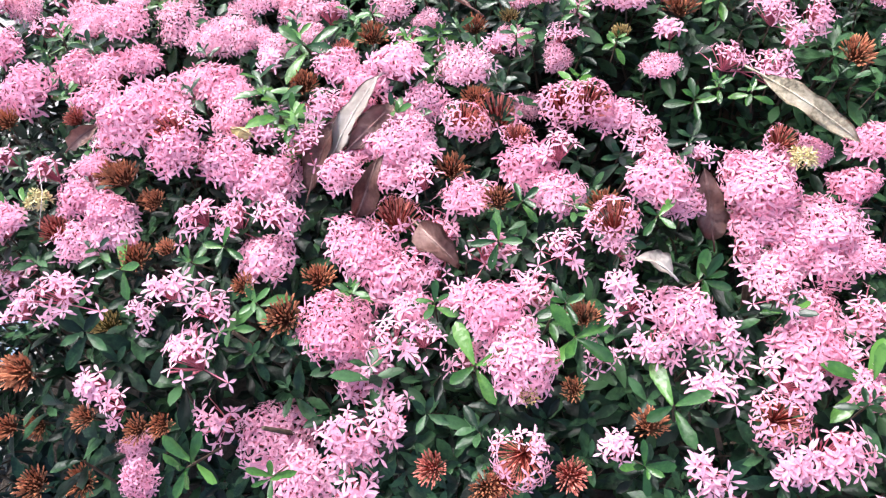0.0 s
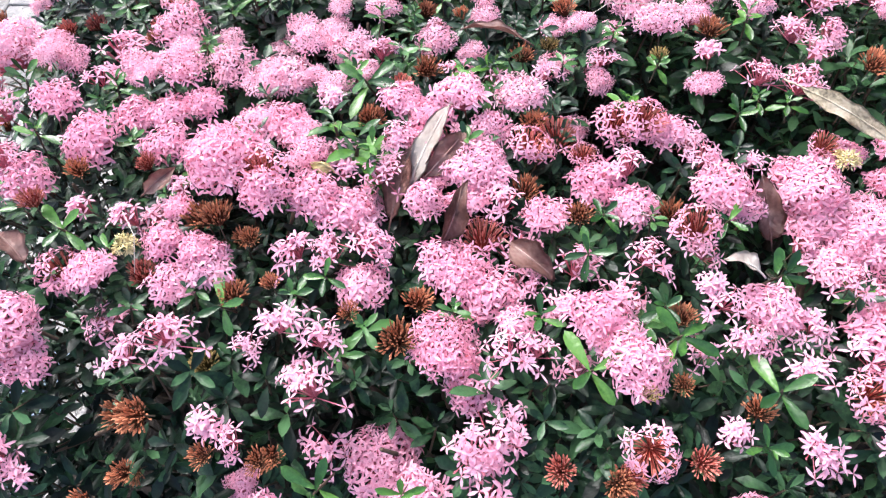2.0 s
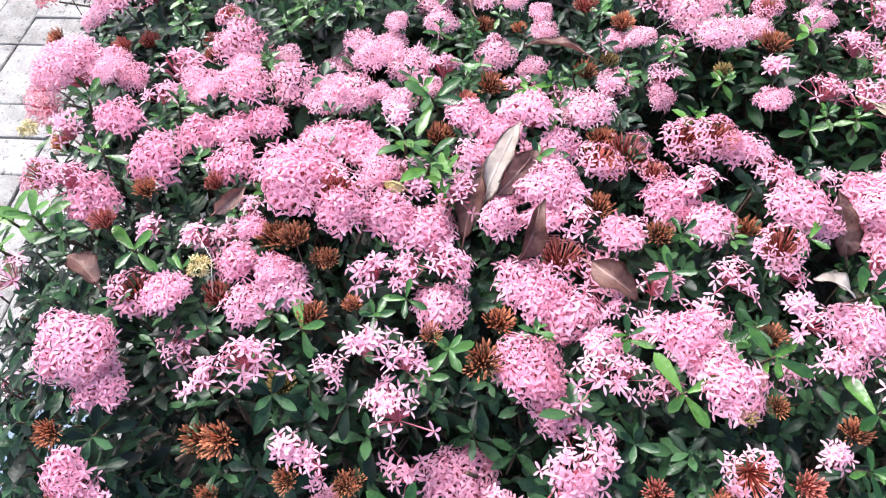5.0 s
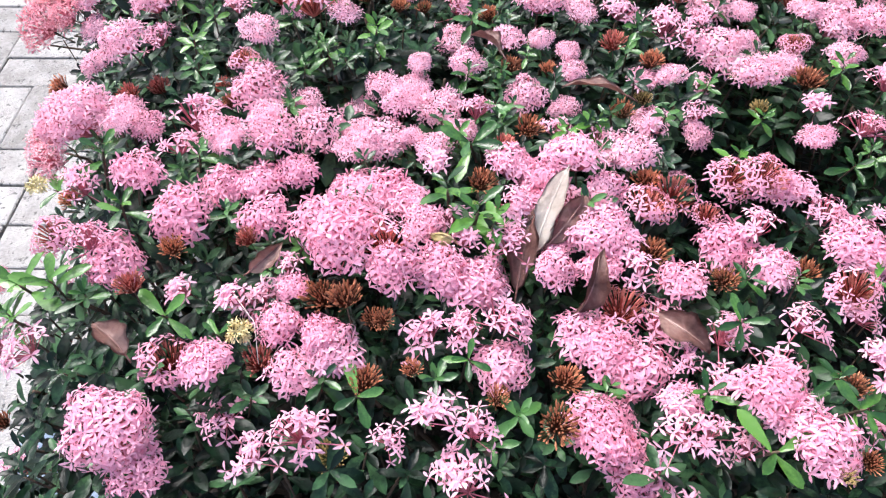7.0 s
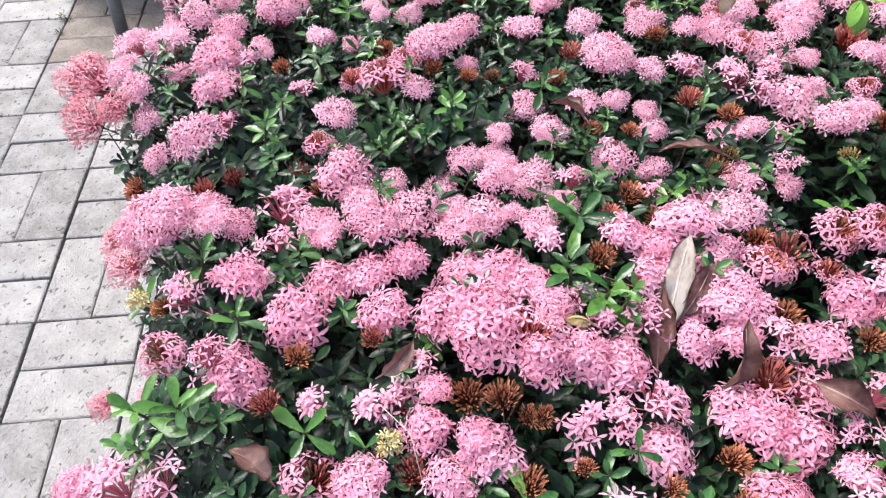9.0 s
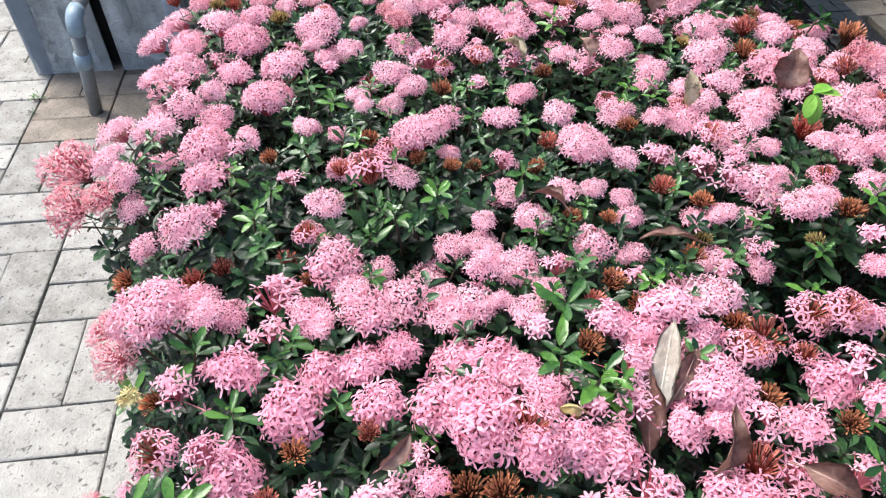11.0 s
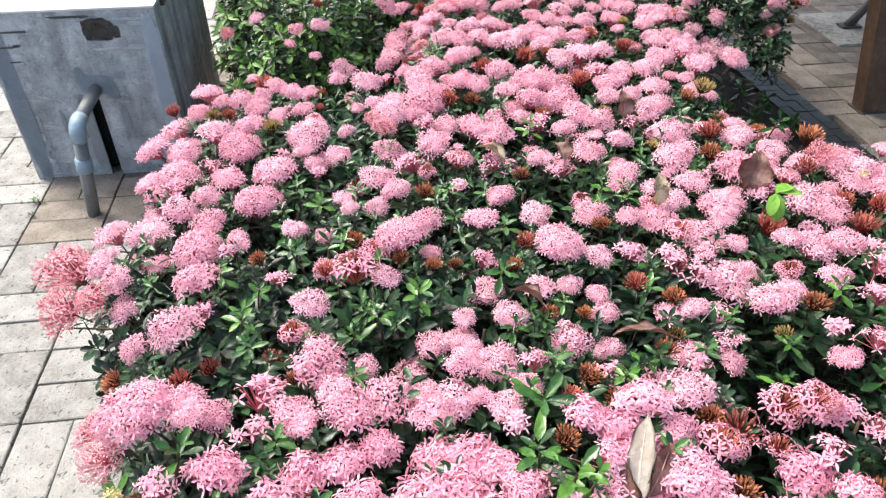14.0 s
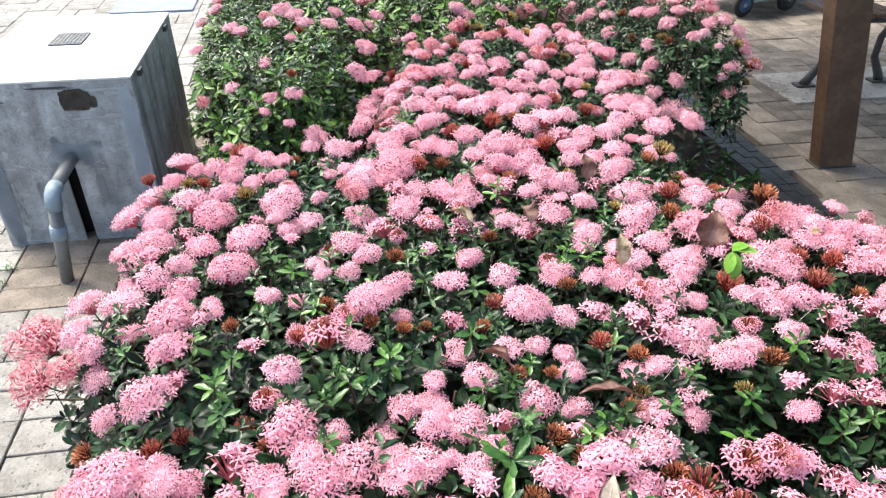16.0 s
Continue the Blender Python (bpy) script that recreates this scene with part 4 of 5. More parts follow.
# farther blossoms, spread at random over the bushes behind
BARE = [(-0.31, 0.26, 0.10), (-0.23, 0.25, 0.06), (-0.41, 0.20, 0.08), (-0.03, 0.26, 0.05), (0.07, 0.26, 0.05), (-0.60, 0.30, 0.05), (0.405, 0.52, 0.05), (-0.90, 0.42, 0.13), (-0.95, 0.50, 0.10)]


def scatter_heads(parent, poly, tall, y0, count, gap, size, kinds, seed, reach=9.0):
    r_ = random.Random(seed)
    xs, ys = [p[0] for p in poly], [p[1] for p in poly]
    made = tries = 0
    while made < count and tries < 6000:
        tries += 1
        x, y = r_.uniform(min(xs), max(xs)), r_.uniform(max(y0, min(ys)), max(ys))
        if inside(poly, x, y) < 0.0 or math.hypot(x - parent.location.x, y - parent.location.y) > reach or cleft(x, y) > 0.03 or (0.05 < x < 0.45 and 0.6 < y < 0.97) or any(math.hypot(x - q, y - w) < gap for q, w, _ in TAKEN) or any(math.hypot(x - q, y - w) < d for q, w, d in BARE):
            continue
        made += 1
        s = size * r_.uniform(0.75, 1.2)
        z = height(poly, tall, x, y) + r_.uniform(-0.05, 0.02)
        blooms(parent, r_.choice(kinds), (x, y, z, s))


SPRAYS = ["loose"] * 6 + ["full", "full", "bud_brown"]
scatter_heads(near_right, HEDGE, 0.75, 0.12, 48, 0.085, 0.038, ["full", "full", "loose", "partial", "bud_brown"], 28, 0.95)
scatter_heads(mid_right, HEDGE, 0.75, 0.8, 20, 0.085, 0.036, ["full", "full", "loose", "partial", "bud_brown"], 29, 0.75)
scatter_heads(near_right, HEDGE, 0.74, 0.2, 34, 0.054, 0.028, SPRAYS, 26, 0.5)
scatter_heads(near_mid, HEDGE, 0.74, 0.30, 44, 0.05, 0.028, SPRAYS, 27, 0.5)
scatter_heads(near_left, HEDGE, 0.74, 0.36, 20, 0.06, 0.028, SPRAYS, 33, 0.45)
for k, (b, n, y0) in enumerate(((mid_right, 60, 0.85), (mid_left, 14, 0.85), (mid, 16, 0.85), (back_left, 26, 1.5), (hill_front, 44, 1.55))):
    scatter_heads(b, HEDGE, 0.745, y0, n, 0.058, 0.03, ["loose"] * 4 + ["full"] * 5 + ["partial", "bud_brown"], 90 + k, 0.55)
PINKS = ["full"] * 8 + ["coral", "loose", "partial", "bud_red"]
scatter_heads(hill_back, HEDGE, 0.76, 1.75, 120, 0.048, 0.034, PINKS + ["coral", "partial", "bud_olive", "bud_red"], 21)
scatter_heads(green, LEAFY, 0.8, 3.5, 14, 0.075, 0.036, PINKS, 23)
scatter_heads(right, SIDE, 0.8, 2.9, 80, 0.052, 0.032, PINKS + ["bud_olive", "loose", "coral", "coral", "coral", "partial", "bud_olive", "bud_brown"], 24)
scatter_heads(back, BACK, 0.8, 3.5, 105, 0.058, 0.034, PINKS + ["bud_olive", "bud_brown"], 25)


def scatter_shoots(parent, poly, tall, count, reach, seed, low=0.6, high=0.95):
    """Young bright shoots spread at random over a bush."""
    r_ = random.Random(seed)
    made = tries = 0
    while made < count and tries < 4000:
        tries += 1
        x, y = parent.location.x + r_.uniform(-reach, reach), parent.location.y + r_.uniform(-reach, reach)
        if inside(poly, x, y) < 0.01 or cleft(x, y) > 0.02 or any(math.hypot(x - q, y - w) < s * 0.9 for q, w, s in TAKEN):
            continue
        made += 1
        fresh_shoots(parent, (x, y, height(poly, tall, x, y) - 0.045 + r_.uniform(-0.02, 0.015), 0.062 * r_.uniform(low, high)), meshes=MID_MESHES, label="glossy green young leaves")


scatter_shoots(green, LEAFY, 0.8, 230, 1.1, 61, 0.6, 0.95)
scatter_shoots(mid, HEDGE, 0.77, 95, 0.5, 62, 0.65, 1.05)
scatter_shoots(back, BACK, 0.8, 70, 0.6, 63, 0.5, 0.8)
scatter_shoots(right, SIDE, 0.8, 70, 0.9, 64, 0.5, 0.8)
for k, (b, n) in enumerate(((near_left, 12), (near_mid, 8), (near_right, 10), (mid_left, 16), (mid_right, 18), (back_left, 20), (hill_front, 24), (hill_back, 24))):
    scatter_shoots(b, HEDGE, 0.77, n, 0.5, 70 + k, 0.5, 0.85)


def foliage(parents, poly, tall, seed, step, singles, meshes=DARK_MESHES, leaf=LEAF, bold=1.08, gaps=1.0, lowest=0.06):
    """Leafy shoots in layers under the clipped top: the uppermost of each bush are parts, the rest one mass a bush."""
    r_ = random.Random(seed)
    xs, ys = [p[0] for p in poly], [p[1] for p in poly]
    masses = {p.name: [] for p in parents}
    counts = {p.name: 0 for p in parents}
    spots = []
    for layer, (down, spread) in enumerate(((0.04, step * 1.22), (0.12, step * 1.35), (0.19, step * 1.5), (0.28, step * 1.9), (0.42, step * 2.8))):
        nx, ny = int((max(xs) - min(xs)) / spread) + 1, int((max(ys) - min(ys)) / spread) + 1
        for i in range(nx):
            for j in range(ny):
                x, y = min(xs) + (i + r_.uniform(0, 1)) * spread, min(ys) + (j + r_.uniform(0, 1)) * spread
                d = inside(poly, x, y)
                if d < 0.0:
                    continue
                hollow = 0.10 * max(0, noise.noise(Vector((x * 5, y * 5, 3.3)))) + 0.05 * max(0, noise.noise(Vector((x * 14, y * 14, 7.7))))
                z = height(poly, tall, x, y) - down + r_.uniform(-0.035, 0.01) - cleft(x, y) - hollow * gaps - sum(deep * max(0, 1 - math.hypot(x - q, y - w) / wide) ** 0.7 for q, w, wide, deep in DIPS)
                if z > lowest and (layer < 2 or d < 0.3 or r_.random() < 0.8):
                    spots.append((layer, x, y, z))
    for (ax, ay), (bx, by) in zip(poly, poly[1:] + poly[:1]):
        run = math.hypot(bx - ax, by - ay)
        for k in range(int(run / (0.013 if ax < -0.8 and ay < 1 else 0.021))):
            t, deep = r_.random(), r_.uniform(0.0, 0.14)
            x, y = ax + (bx - ax) * t - (by - ay) / run * deep, ay + (by - ay) * t + (bx - ax) / run * deep
            if inside(poly, x, y) > 0:
                spots.append((5, x, y, max(0.05, lowest) + (height(poly, tall, x, y) - 0.02 - max(0.06, lowest)) * r_.random() ** 0.8))
    for layer, x, y, z in spots:
        owner = min(parents, key=lambda p: (p.location.x - x) ** 2 + (p.location.y - y) ** 2)
        loll, grow = (0.35, bold) if layer == 0 else (0.6, 1.0)
        up = lean_at(x, y) + Vector((r_.uniform(-loll, loll), r_.uniform(-loll, loll), 0))
        turn, s, k = frame_of(up, r_.uniform(0, 6.28)), grow * r_.uniform(0.75, 1.2) * (0.82 if y < 0.8 else 1.0), r_.randrange(len(DARK_SHOOTS))
        if layer == 0 and counts[owner.name] < singles and r_.random() < 0.7:
            counts[owner.name] += 1
            child("leafy_shoot", meshes[k], owner, Matrix.Translation((x, y, z)) @ turn.to_4x4() @ Matrix.Scale(s, 4))
        else:
            v, t, ix = (DARK_SHOOTS if layer < 2 and y < 1.8 else DEEP_SHOOTS)[k]
            masses[owner.name].append((put(v * s, turn, (x - owner.location.x, y - owner.location.y, z)), t, ix))
    for p in parents:
        if masses[p.name]:
            vs, ts, ixs, base = [], [], [], 0
            for v, t, ix in masses[p.name]:
                vs.append(v)
                ts.append(t + base)
                ixs.append(ix)
                base += len(v)
            ob = new("foliage", tri_mesh("foliage", np.concatenate(vs), np.concatenate(ts), [leaf, STEM], np.concatenate(ixs)))
            ob.parent = p
            tagged(ob, "dark glossy green leaves", kind="stuff")


def branches(parent, poly, tall, n, seed):
    r_ = random.Random(seed)
    made = 0
    while made < n:
        x, y = parent.location.x + r_.uniform(-0.4, 0.4), parent.location.y + r_.uniform(-0.4, 0.4)
        if inside(poly, x, y) < 0.08:
            n -= 1
            continue
        made += 1
        top = height(poly, tall, x, y) - 0.1
        fx, fy = parent.location.x + (x - parent.location.x) * 0.35, parent.location.y + (y - parent.location.y) * 0.35
        pts = [(fx + (x - fx) * q ** 1.5 - parent.location.x + r_.uniform(-0.02, 0.02), fy + (y - fy) * q ** 1.5 - parent.location.y + r_.uniform(-0.02, 0.02), -0.02 + (top + 0.02) * q) for q in (0, 0.25, 0.5, 0.75, 1)]
        part("branch", tube(pts, (0.011, 0.009, 0.007, 0.005, 0.003), 6), STEM, parent, smooth=True)


NEAR = [near_left, near_mid, near_right, mid_left, mid, mid_right, back_left, hill_front, hill_back]
foliage(NEAR, HEDGE, 0.74, 31, 0.041, 230, gaps=1.4)
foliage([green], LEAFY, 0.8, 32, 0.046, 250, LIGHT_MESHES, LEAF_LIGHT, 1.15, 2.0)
foliage([right], SIDE, 0.78, 33, 0.05, 200, bold=0.95, gaps=2.5, lowest=0.33)
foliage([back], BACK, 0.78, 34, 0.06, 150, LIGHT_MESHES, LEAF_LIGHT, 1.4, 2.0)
for k, b in enumerate(NEAR):
    branches(b, HEDGE, 0.77, 16, 40 + k)
branches(green, LEAFY, 0.8, 16, 50)
branches(right, SIDE, 0.8, 18, 51)
branches(back, BACK, 0.8, 12, 52)


# ---- fallen leaves ----
def fallen_leaf(label, at, length, width, turn, curl, fold, mat, seed, twist=0.0):
    """A dried leaf with midrib, wavy rim and curled blade, lying on the blossoms."""
    r_ = random.Random(seed)
    bm = bmesh.new()
    rows, cols = 14, 7
    grid = []
    for i in range(rows):
        u = i / (rows - 1)
        w = width / 2 * max(0.03, math.sin(math.pi * u ** 0.85) ** 0.8) * (1 + 0.12 * math.sin(9 * u + seed) + 0.10 * math.sin(23 * u + 2 * seed))
        line = []
        for j in range(cols):
            v = 2 * j / (cols - 1) - 1
            x, y = v * w, (u - 0.5) * length
            z = fold * abs(v) * w - curl * length * (u - 0.5) ** 2 * 2 + width * (0.13 * noise.noise(Vector((x * 45, y * 45, seed))) + 0.07 * v * math.sin(13 * u + seed + v))
            a = twist * (u - 0.5)
            line.append(bm.verts.new((x * math.cos(a) - z * math.sin(a), y, x * math.sin(a) + z * math.cos(a))))
        grid.append(line)
    for i in range(rows - 1):
        for j in range(cols - 1):
            bm.faces.new((grid[i][j], grid[i][j + 1], grid[i + 1][j + 1], grid[i + 1][j]))
    bmesh.ops.solidify(bm, geom=bm.faces[:], thickness=0.0009)
    ob = tagged(new("fallen_leaf"), label, "leaf", "fallen leaves on the hedge")
    ob.matrix_basis = Matrix.Translation(at) @ turn.to_4x4()
    part("blade", bm, mat, ob, smooth=True)
    rib = [(0, (u - 0.5) * length * 1.04, 0.0012 - curl * length * (u - 0.5) ** 2 * 2) for u in (-0.14, 0, 0.25, 0.5, 0.75, 0.98)]
    part("midrib", tube(rib, (0.0014, 0.0014, 0.0012, 0.001, 0.0008, 0.0005), 6), mat, ob, smooth=True)
    return ob


def rot(x, y, z):
    return Euler((radians(x), radians(y), radians(z))).to_matrix()


def leaf_between(label, foot, tip, width, face, curl, fold, mat, seed, twist=0.0):
    """A fallen leaf from its foot to its tip, its upper side turned to face."""
    foot, tip = Vector(foot), Vector(tip)
    y = (tip - foot).normalized()
    z = Vector(face)
    z = (z - y * z.dot(y)).normalized()
    turn = Matrix((y.cross(z), y, z)).transposed()
    return fallen_leaf(label, (foot + tip) / 2 + z * 0.006, (tip - foot).length * 1.05, width, turn, curl, fold, mat, seed, twist)


BROWN = "dried brown leaf, curled, caught on the flowers"
leaf_between("pale grey-brown dried leaf standing among flowers", (-0.288, 0.598, 0.725), (-0.233, 0.722, 0.785), 0.043, (-0.5, -0.7, 0.6), 0.12, 0.35, DRY_PALE, 1, 0.5)
leaf_between("folded brown leaf half beside the pale one", (-0.262, 0.615, 0.735), (-0.205, 0.685, 0.765), 0.042, (0.3, -0.6, 0.7), 0.15, 0.3, DRY, 2)
leaf_between(BROWN, (-0.31, 0.552, 0.705), (-0.286, 0.66, 0.755), 0.042, (-0.3, -0.6, 0.7), 0.1, 0.7, DRY, 3, 0.4)
leaf_between(BROWN, (-0.226, 0.50, 0.715), (-0.198, 0.565, 0.785), 0.034, (0.3, -0.7, 0.6), 0.35, 1.0, DRY, 4, 0.9)
leaf_between("flat dull brown dried leaf lying on flowers", (-0.128, 0.482, 0.755), (-0.064, 0.437, 0.742), 0.040, (0.1, -0.5, 0.85), 0.35, 0.95, DRY, 5, 0.7)
leaf_between(BROWN, (0.275, 0.585, 0.655), (0.243, 0.64, 0.74), 0.042, (0.1, -0.8, 0.5), 0.1, 0.6, DRY, 6)
leaf_between("long tan dried leaf with dark rot spots", (0.316, 0.785, 0.785), (0.45, 0.715, 0.745), 0.036, (0.2, -0.6, 0.8), 0.15, 0.2, DRY_TAN, 7)
fallen_leaf("narrow dark brown dried leaf on the hedge", (-0.174, 0.9, 0.79), 0.11, 0.035, rot(5, 20, 85), 0.2, 0.6, DRY, 8)
fallen_leaf(BROWN, (-0.35, 1.04, 0.775), 0.07, 0.042, rot(12, 28, 65), 0.3, 0.8, DRY, 9)
fallen_leaf("large brown dried leaf standing upright", (0.275, 1.385, 0.79), 0.10, 0.075, rot(55, 15, -25), 0.2, 0.6, DRY, 10)
fallen_leaf("dark brown dried leaf standing upright", (0.075, 1.74, 0.80), 0.08, 0.05, rot(65, 0, 10), 0.2, 0.5, DRY, 11)
fallen_leaf("tan dried leaf curled on the hedge top", (-0.323, 1.56, 0.79), 0.075, 0.05, rot(20, 20, 60), 0.4, 0.7, DRY_TAN, 12)
fallen_leaf("tan dried leaf standing upright on the hedge", (0.014, 1.32, 0.80), 0.075, 0.04, rot(65, 0, 0), 0.2, 0.6, DRY_TAN, 13)
leaf_between(BROWN, (-0.695, 0.555, 0.735), (-0.65, 0.59, 0.757), 0.027, (0.3, -0.6, 0.7), 0.4, 0.8, DRY, 14)
fallen_leaf(BROWN, (-0.865, 0.445, 0.735), 0.065, 0.04, rot(20, 15, 60), 0.3, 0.8, DRY, 15)
fallen_leaf("small pale dried leaf among loose flowers", (0.176, 0.445, 0.79), 0.05, 0.03, rot(10, 10, 75), 0.3, 0.6, DRY_PALE, 16)
litter = random.Random(44)
for k in range(16):
    fallen_leaf("dried leaf lying on the bare soil of the bed", (litter.uniform(1.08, 1.46), litter.uniform(2.35, 3.5), 0.03), litter.uniform(0.06, 0.10), litter.uniform(0.028, 0.045), rot(litter.uniform(-15, 25), litter.uniform(-20, 20), litter.uniform(0, 360)), 0.3, 0.5, litter.choice((DRY, DRY, DRY_TAN, DRY_PALE)), 140 + k)
fallen_leaf("brown dried leaf lying on the hedge top", (-0.155, 1.535, 0.79), 0.06, 0.045, rot(30, 10, 20), 0.3, 0.7, DRY, 17)

def broad_leaves(at, sizes, seed):
    """A few large soft leaves on a thin stalk, hanging over the blossoms."""
    r_ = random.Random(seed)
    ob = tagged(new("broad_leaf_sprig"), "large soft light green leaves drooping over pink flowers", "leaf sprig")
    ob.location = at
    foot = (-0.01, 0.03, -0.16)
    part("stalk", tube([foot, (-0.006, 0.012, -0.06), (0, 0, 0)], (0.0025, 0.002, 0.0015), 6), STEM, ob, smooth=True)
    for turn, lift, length, width in sizes:
        v = leaf_blade(length, width, 0.32, 0.06, ((0.08, 0.3), (0.25, 0.78), (0.5, 1.0), (0.75, 0.86), (0.92, 0.5)))
        way = Matrix.Rotation(radians(turn), 3, "Z") @ Matrix.Rotation(radians(lift), 3, "X")
        leaf = new("leaf", tri_mesh("leaf", put(v, way, (r_.uniform(-0.004, 0.004), 0, 0)), blade_tris(5), [PALE_GREEN]))
        leaf.parent = ob


broad_leaves((0.262, 1.262, 0.805), ((-80, 5, 0.075, 0.042), (-62, 14, 0.06, 0.03), (175, -45, 0.065, 0.034), (150, -30, 0.05, 0.028)), 7)

# ---- weeds in the bare soil, yellow bits ----
def weed(x, y, size, seed, label="small green weed growing in bare soil"):
    r_ = random.Random(seed)
    ob = tagged(new("weed"), label, "weed", "weeds in the bed")
    ob.location = (x, y, -0.005)
    part("stalk", tube([(0, 0, -0.02), (0.004, 0.003, size * 0.5), (0.002, -0.004, size)], (0.003, 0.0025, 0.0015), 6), STEM, ob, smooth=True)
    for k in range(r_.randint(2, 4)):
        leaf = new("leaves", r_.choice(FRESH_MESHES))
        leaf.parent = ob
        leaf.matrix_basis = Matrix.Translation((r_.uniform(-0.02, 0.02), r_.uniform(-0.02, 0.02), size * (0.55 + 0.2 * k))) @ frame_of((r_.uniform(-0.5, 0.5), r_.uniform(-0.5, 0.5), 1), k * 1.1).to_4x4() @ Matrix.Scale(size / 0.09, 4)


for k, (x, y, size) in enumerate(((1.36, 3.05, 0.10), (1.42, 2.86, 0.08), (1.22, 2.75, 0.07), (1.05, 2.55, 0.06), (1.28, 2.45, 0.07), (0.98, 2.2, 0.06), (1.44, 2.62, 0.06), (1.15, 2.35, 0.05), (1.31, 3.2, 0.12), (1.26, 2.95, 0.11), (1.38, 2.8, 0.12), (1.18, 3.05, 0.09), (1.33, 2.55, 0.08))):
    weed(x, y, size, 80 + k)
for k in range(30):
    r_ = random.Random(120 + k)
    fallen_leaf("old brown leaf lying on bare soil", (r_.uniform(0.8, 1.45), r_.uniform(1.8, 3.4), 0.028), r_.uniform(0.05, 0.1), r_.uniform(0.025, 0.045), rot(r_.uniform(-10, 10), r_.uniform(-10, 10), r_.uniform(0, 360)), 0.3, 0.5, DRY, 40 + k)
fallen_leaf("small yellow withered leaf tip on a shoot", (-0.418, 0.602, 0.768), 0.036, 0.024, rot(10, 0, 80), 0.5, -0.9, YELLOW, 61)


def yellow_tuft(at, size, seed):
    """A withered yellow blossom, crumpled."""
    r_ = random.Random(seed)
    ob = tagged(new("withered_blossom"), "crumpled yellowish withered blossom on the hedge", "blossom", "withered blossoms")
    ob.location = at
    pieces = []
    for k in range(64):
        v, t = floret(r_, size * 0.36, 0.7)
        way = Vector((r_.uniform(-1, 1), r_.uniform(-1, 1), r_.uniform(0, 1)))
        pieces.append((put(v, frame_of(way, 0), way.normalized() * size * r_.uniform(0.3, 0.8)), t, 0))
    v, t, i = joined(pieces)
    part_ob = new("petals", tri_mesh("petals", v, t, [YELLOW], smooth=False))
    part_ob.parent = ob


for k, (x, y, size) in enumerate(((-2.0, 2.70, 0.03), (-2.015, 2.62, 0.025), (-1.40, 2.86, 0.03))):
    weed(x, y, size, 95 + k, "tiny yellow-green weed in a paving joint")
yellow_tuft((-0.69, 0.455, 0.735), 0.02, 90)
yellow_tuft((0.375, 0.68, 0.735), 0.022, 91)
yellow_tuft((-1.05, 0.70, 0.75), 0.02, 92)
yellow_tuft((0.52, 1.33, 0.79), 0.011, 93)
fallen_leaf("tiny yellow fallen leaf on grey paving", (-1.544, 0.662, 0.012), 0.035, 0.022, rot(4, 6, 30), 0.2, 0.2, YELLOW, 63)


def straw(points, thick=0.0005):
    """A thin dry stalk lying over the hedge."""
    ob = tagged(new("dry_stalk"), "thin dry straw-coloured stalk lying on flowers", "stalk", "dry stalks")
    ob.location = points[0]
    part("stem", tube([Vector(p) - Vector(points[0]) for p in points], [thick] * len(points), 6), DRY_PALE, ob, smooth=True)


straw([(-0.05, 0.93, 0.765), (0.02, 0.98, 0.785), (0.06, 1.03, 0.79)])
straw([(0.03, 0.99, 0.78), (0.10, 0.985, 0.785), (0.16, 0.99, 0.77)])
straw([(0.27, 1.02, 0.78), (0.33, 1.05, 0.795), (0.40, 1.05, 0.78)])
straw([(0.18, 0.34, 0.765), (0.20, 0.37, 0.785), (0.205, 0.42, 0.77)])
straw([(-0.70, 0.50, 0.76), (-0.66, 0.45, 0.77), (-0.65, 0.40, 0.75)])

# ---- utility box ----
box = tagged(new("utility_box"), "grey weathered metal utility box with pale lid", "utility box")
box.matrix_basis = pose(-1.7275, 3.375, 0, 0, 0, -0.6)
X, Y, Z = 0.3325, 0.465, 0.728
bm = block((-X, -Y, 0.0), (-0.018, -Y + 0.012, Z), 0.002)
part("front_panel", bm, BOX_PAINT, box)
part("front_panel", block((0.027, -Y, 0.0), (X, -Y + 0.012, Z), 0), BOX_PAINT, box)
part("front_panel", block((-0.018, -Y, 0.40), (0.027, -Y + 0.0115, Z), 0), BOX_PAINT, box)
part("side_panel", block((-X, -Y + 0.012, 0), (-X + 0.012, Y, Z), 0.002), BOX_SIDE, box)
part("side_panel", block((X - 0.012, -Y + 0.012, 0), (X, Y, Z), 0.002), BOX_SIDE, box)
part("back_panel", block((-X + 0.012, Y - 0.012, 0), (X - 0.012, Y, Z), 0.002), BOX_PAINT, box)
part("slot_lining", block((-0.05, -Y + 0.06, 0.01), (0.03, -Y + 0.07, 0.42), 0.001), DARK, box, "black hollow behind the slot")
lid = part("lid", block((-X - 0.003, -Y - 0.004, Z), (X + 0.003, Y + 0.003, Z + 0.009), 0.002), BOX_TOP, box, "metal lid coloured paler for the strong light on top")
vent = part("vent", block((-0.10, -0.02, Z + 0.009), (0.04, 0.15, Z + 0.012), 0.001), DARK, lid, "square vent grating in the lid")
for k in range(9):
    part("vent_bar", block((-0.10 + 0.0165 * k, -0.02, Z + 0.012), (-0.095 + 0.0165 * k, 0.15, Z + 0.016), 0), VENT_GREY, lid)
    part("vent_bar", block((-0.10, -0.02 + 0.0202 * k, Z + 0.0125), (0.04, -0.014 + 0.0202 * k, Z + 0.0165), 0), VENT_GREY, lid)


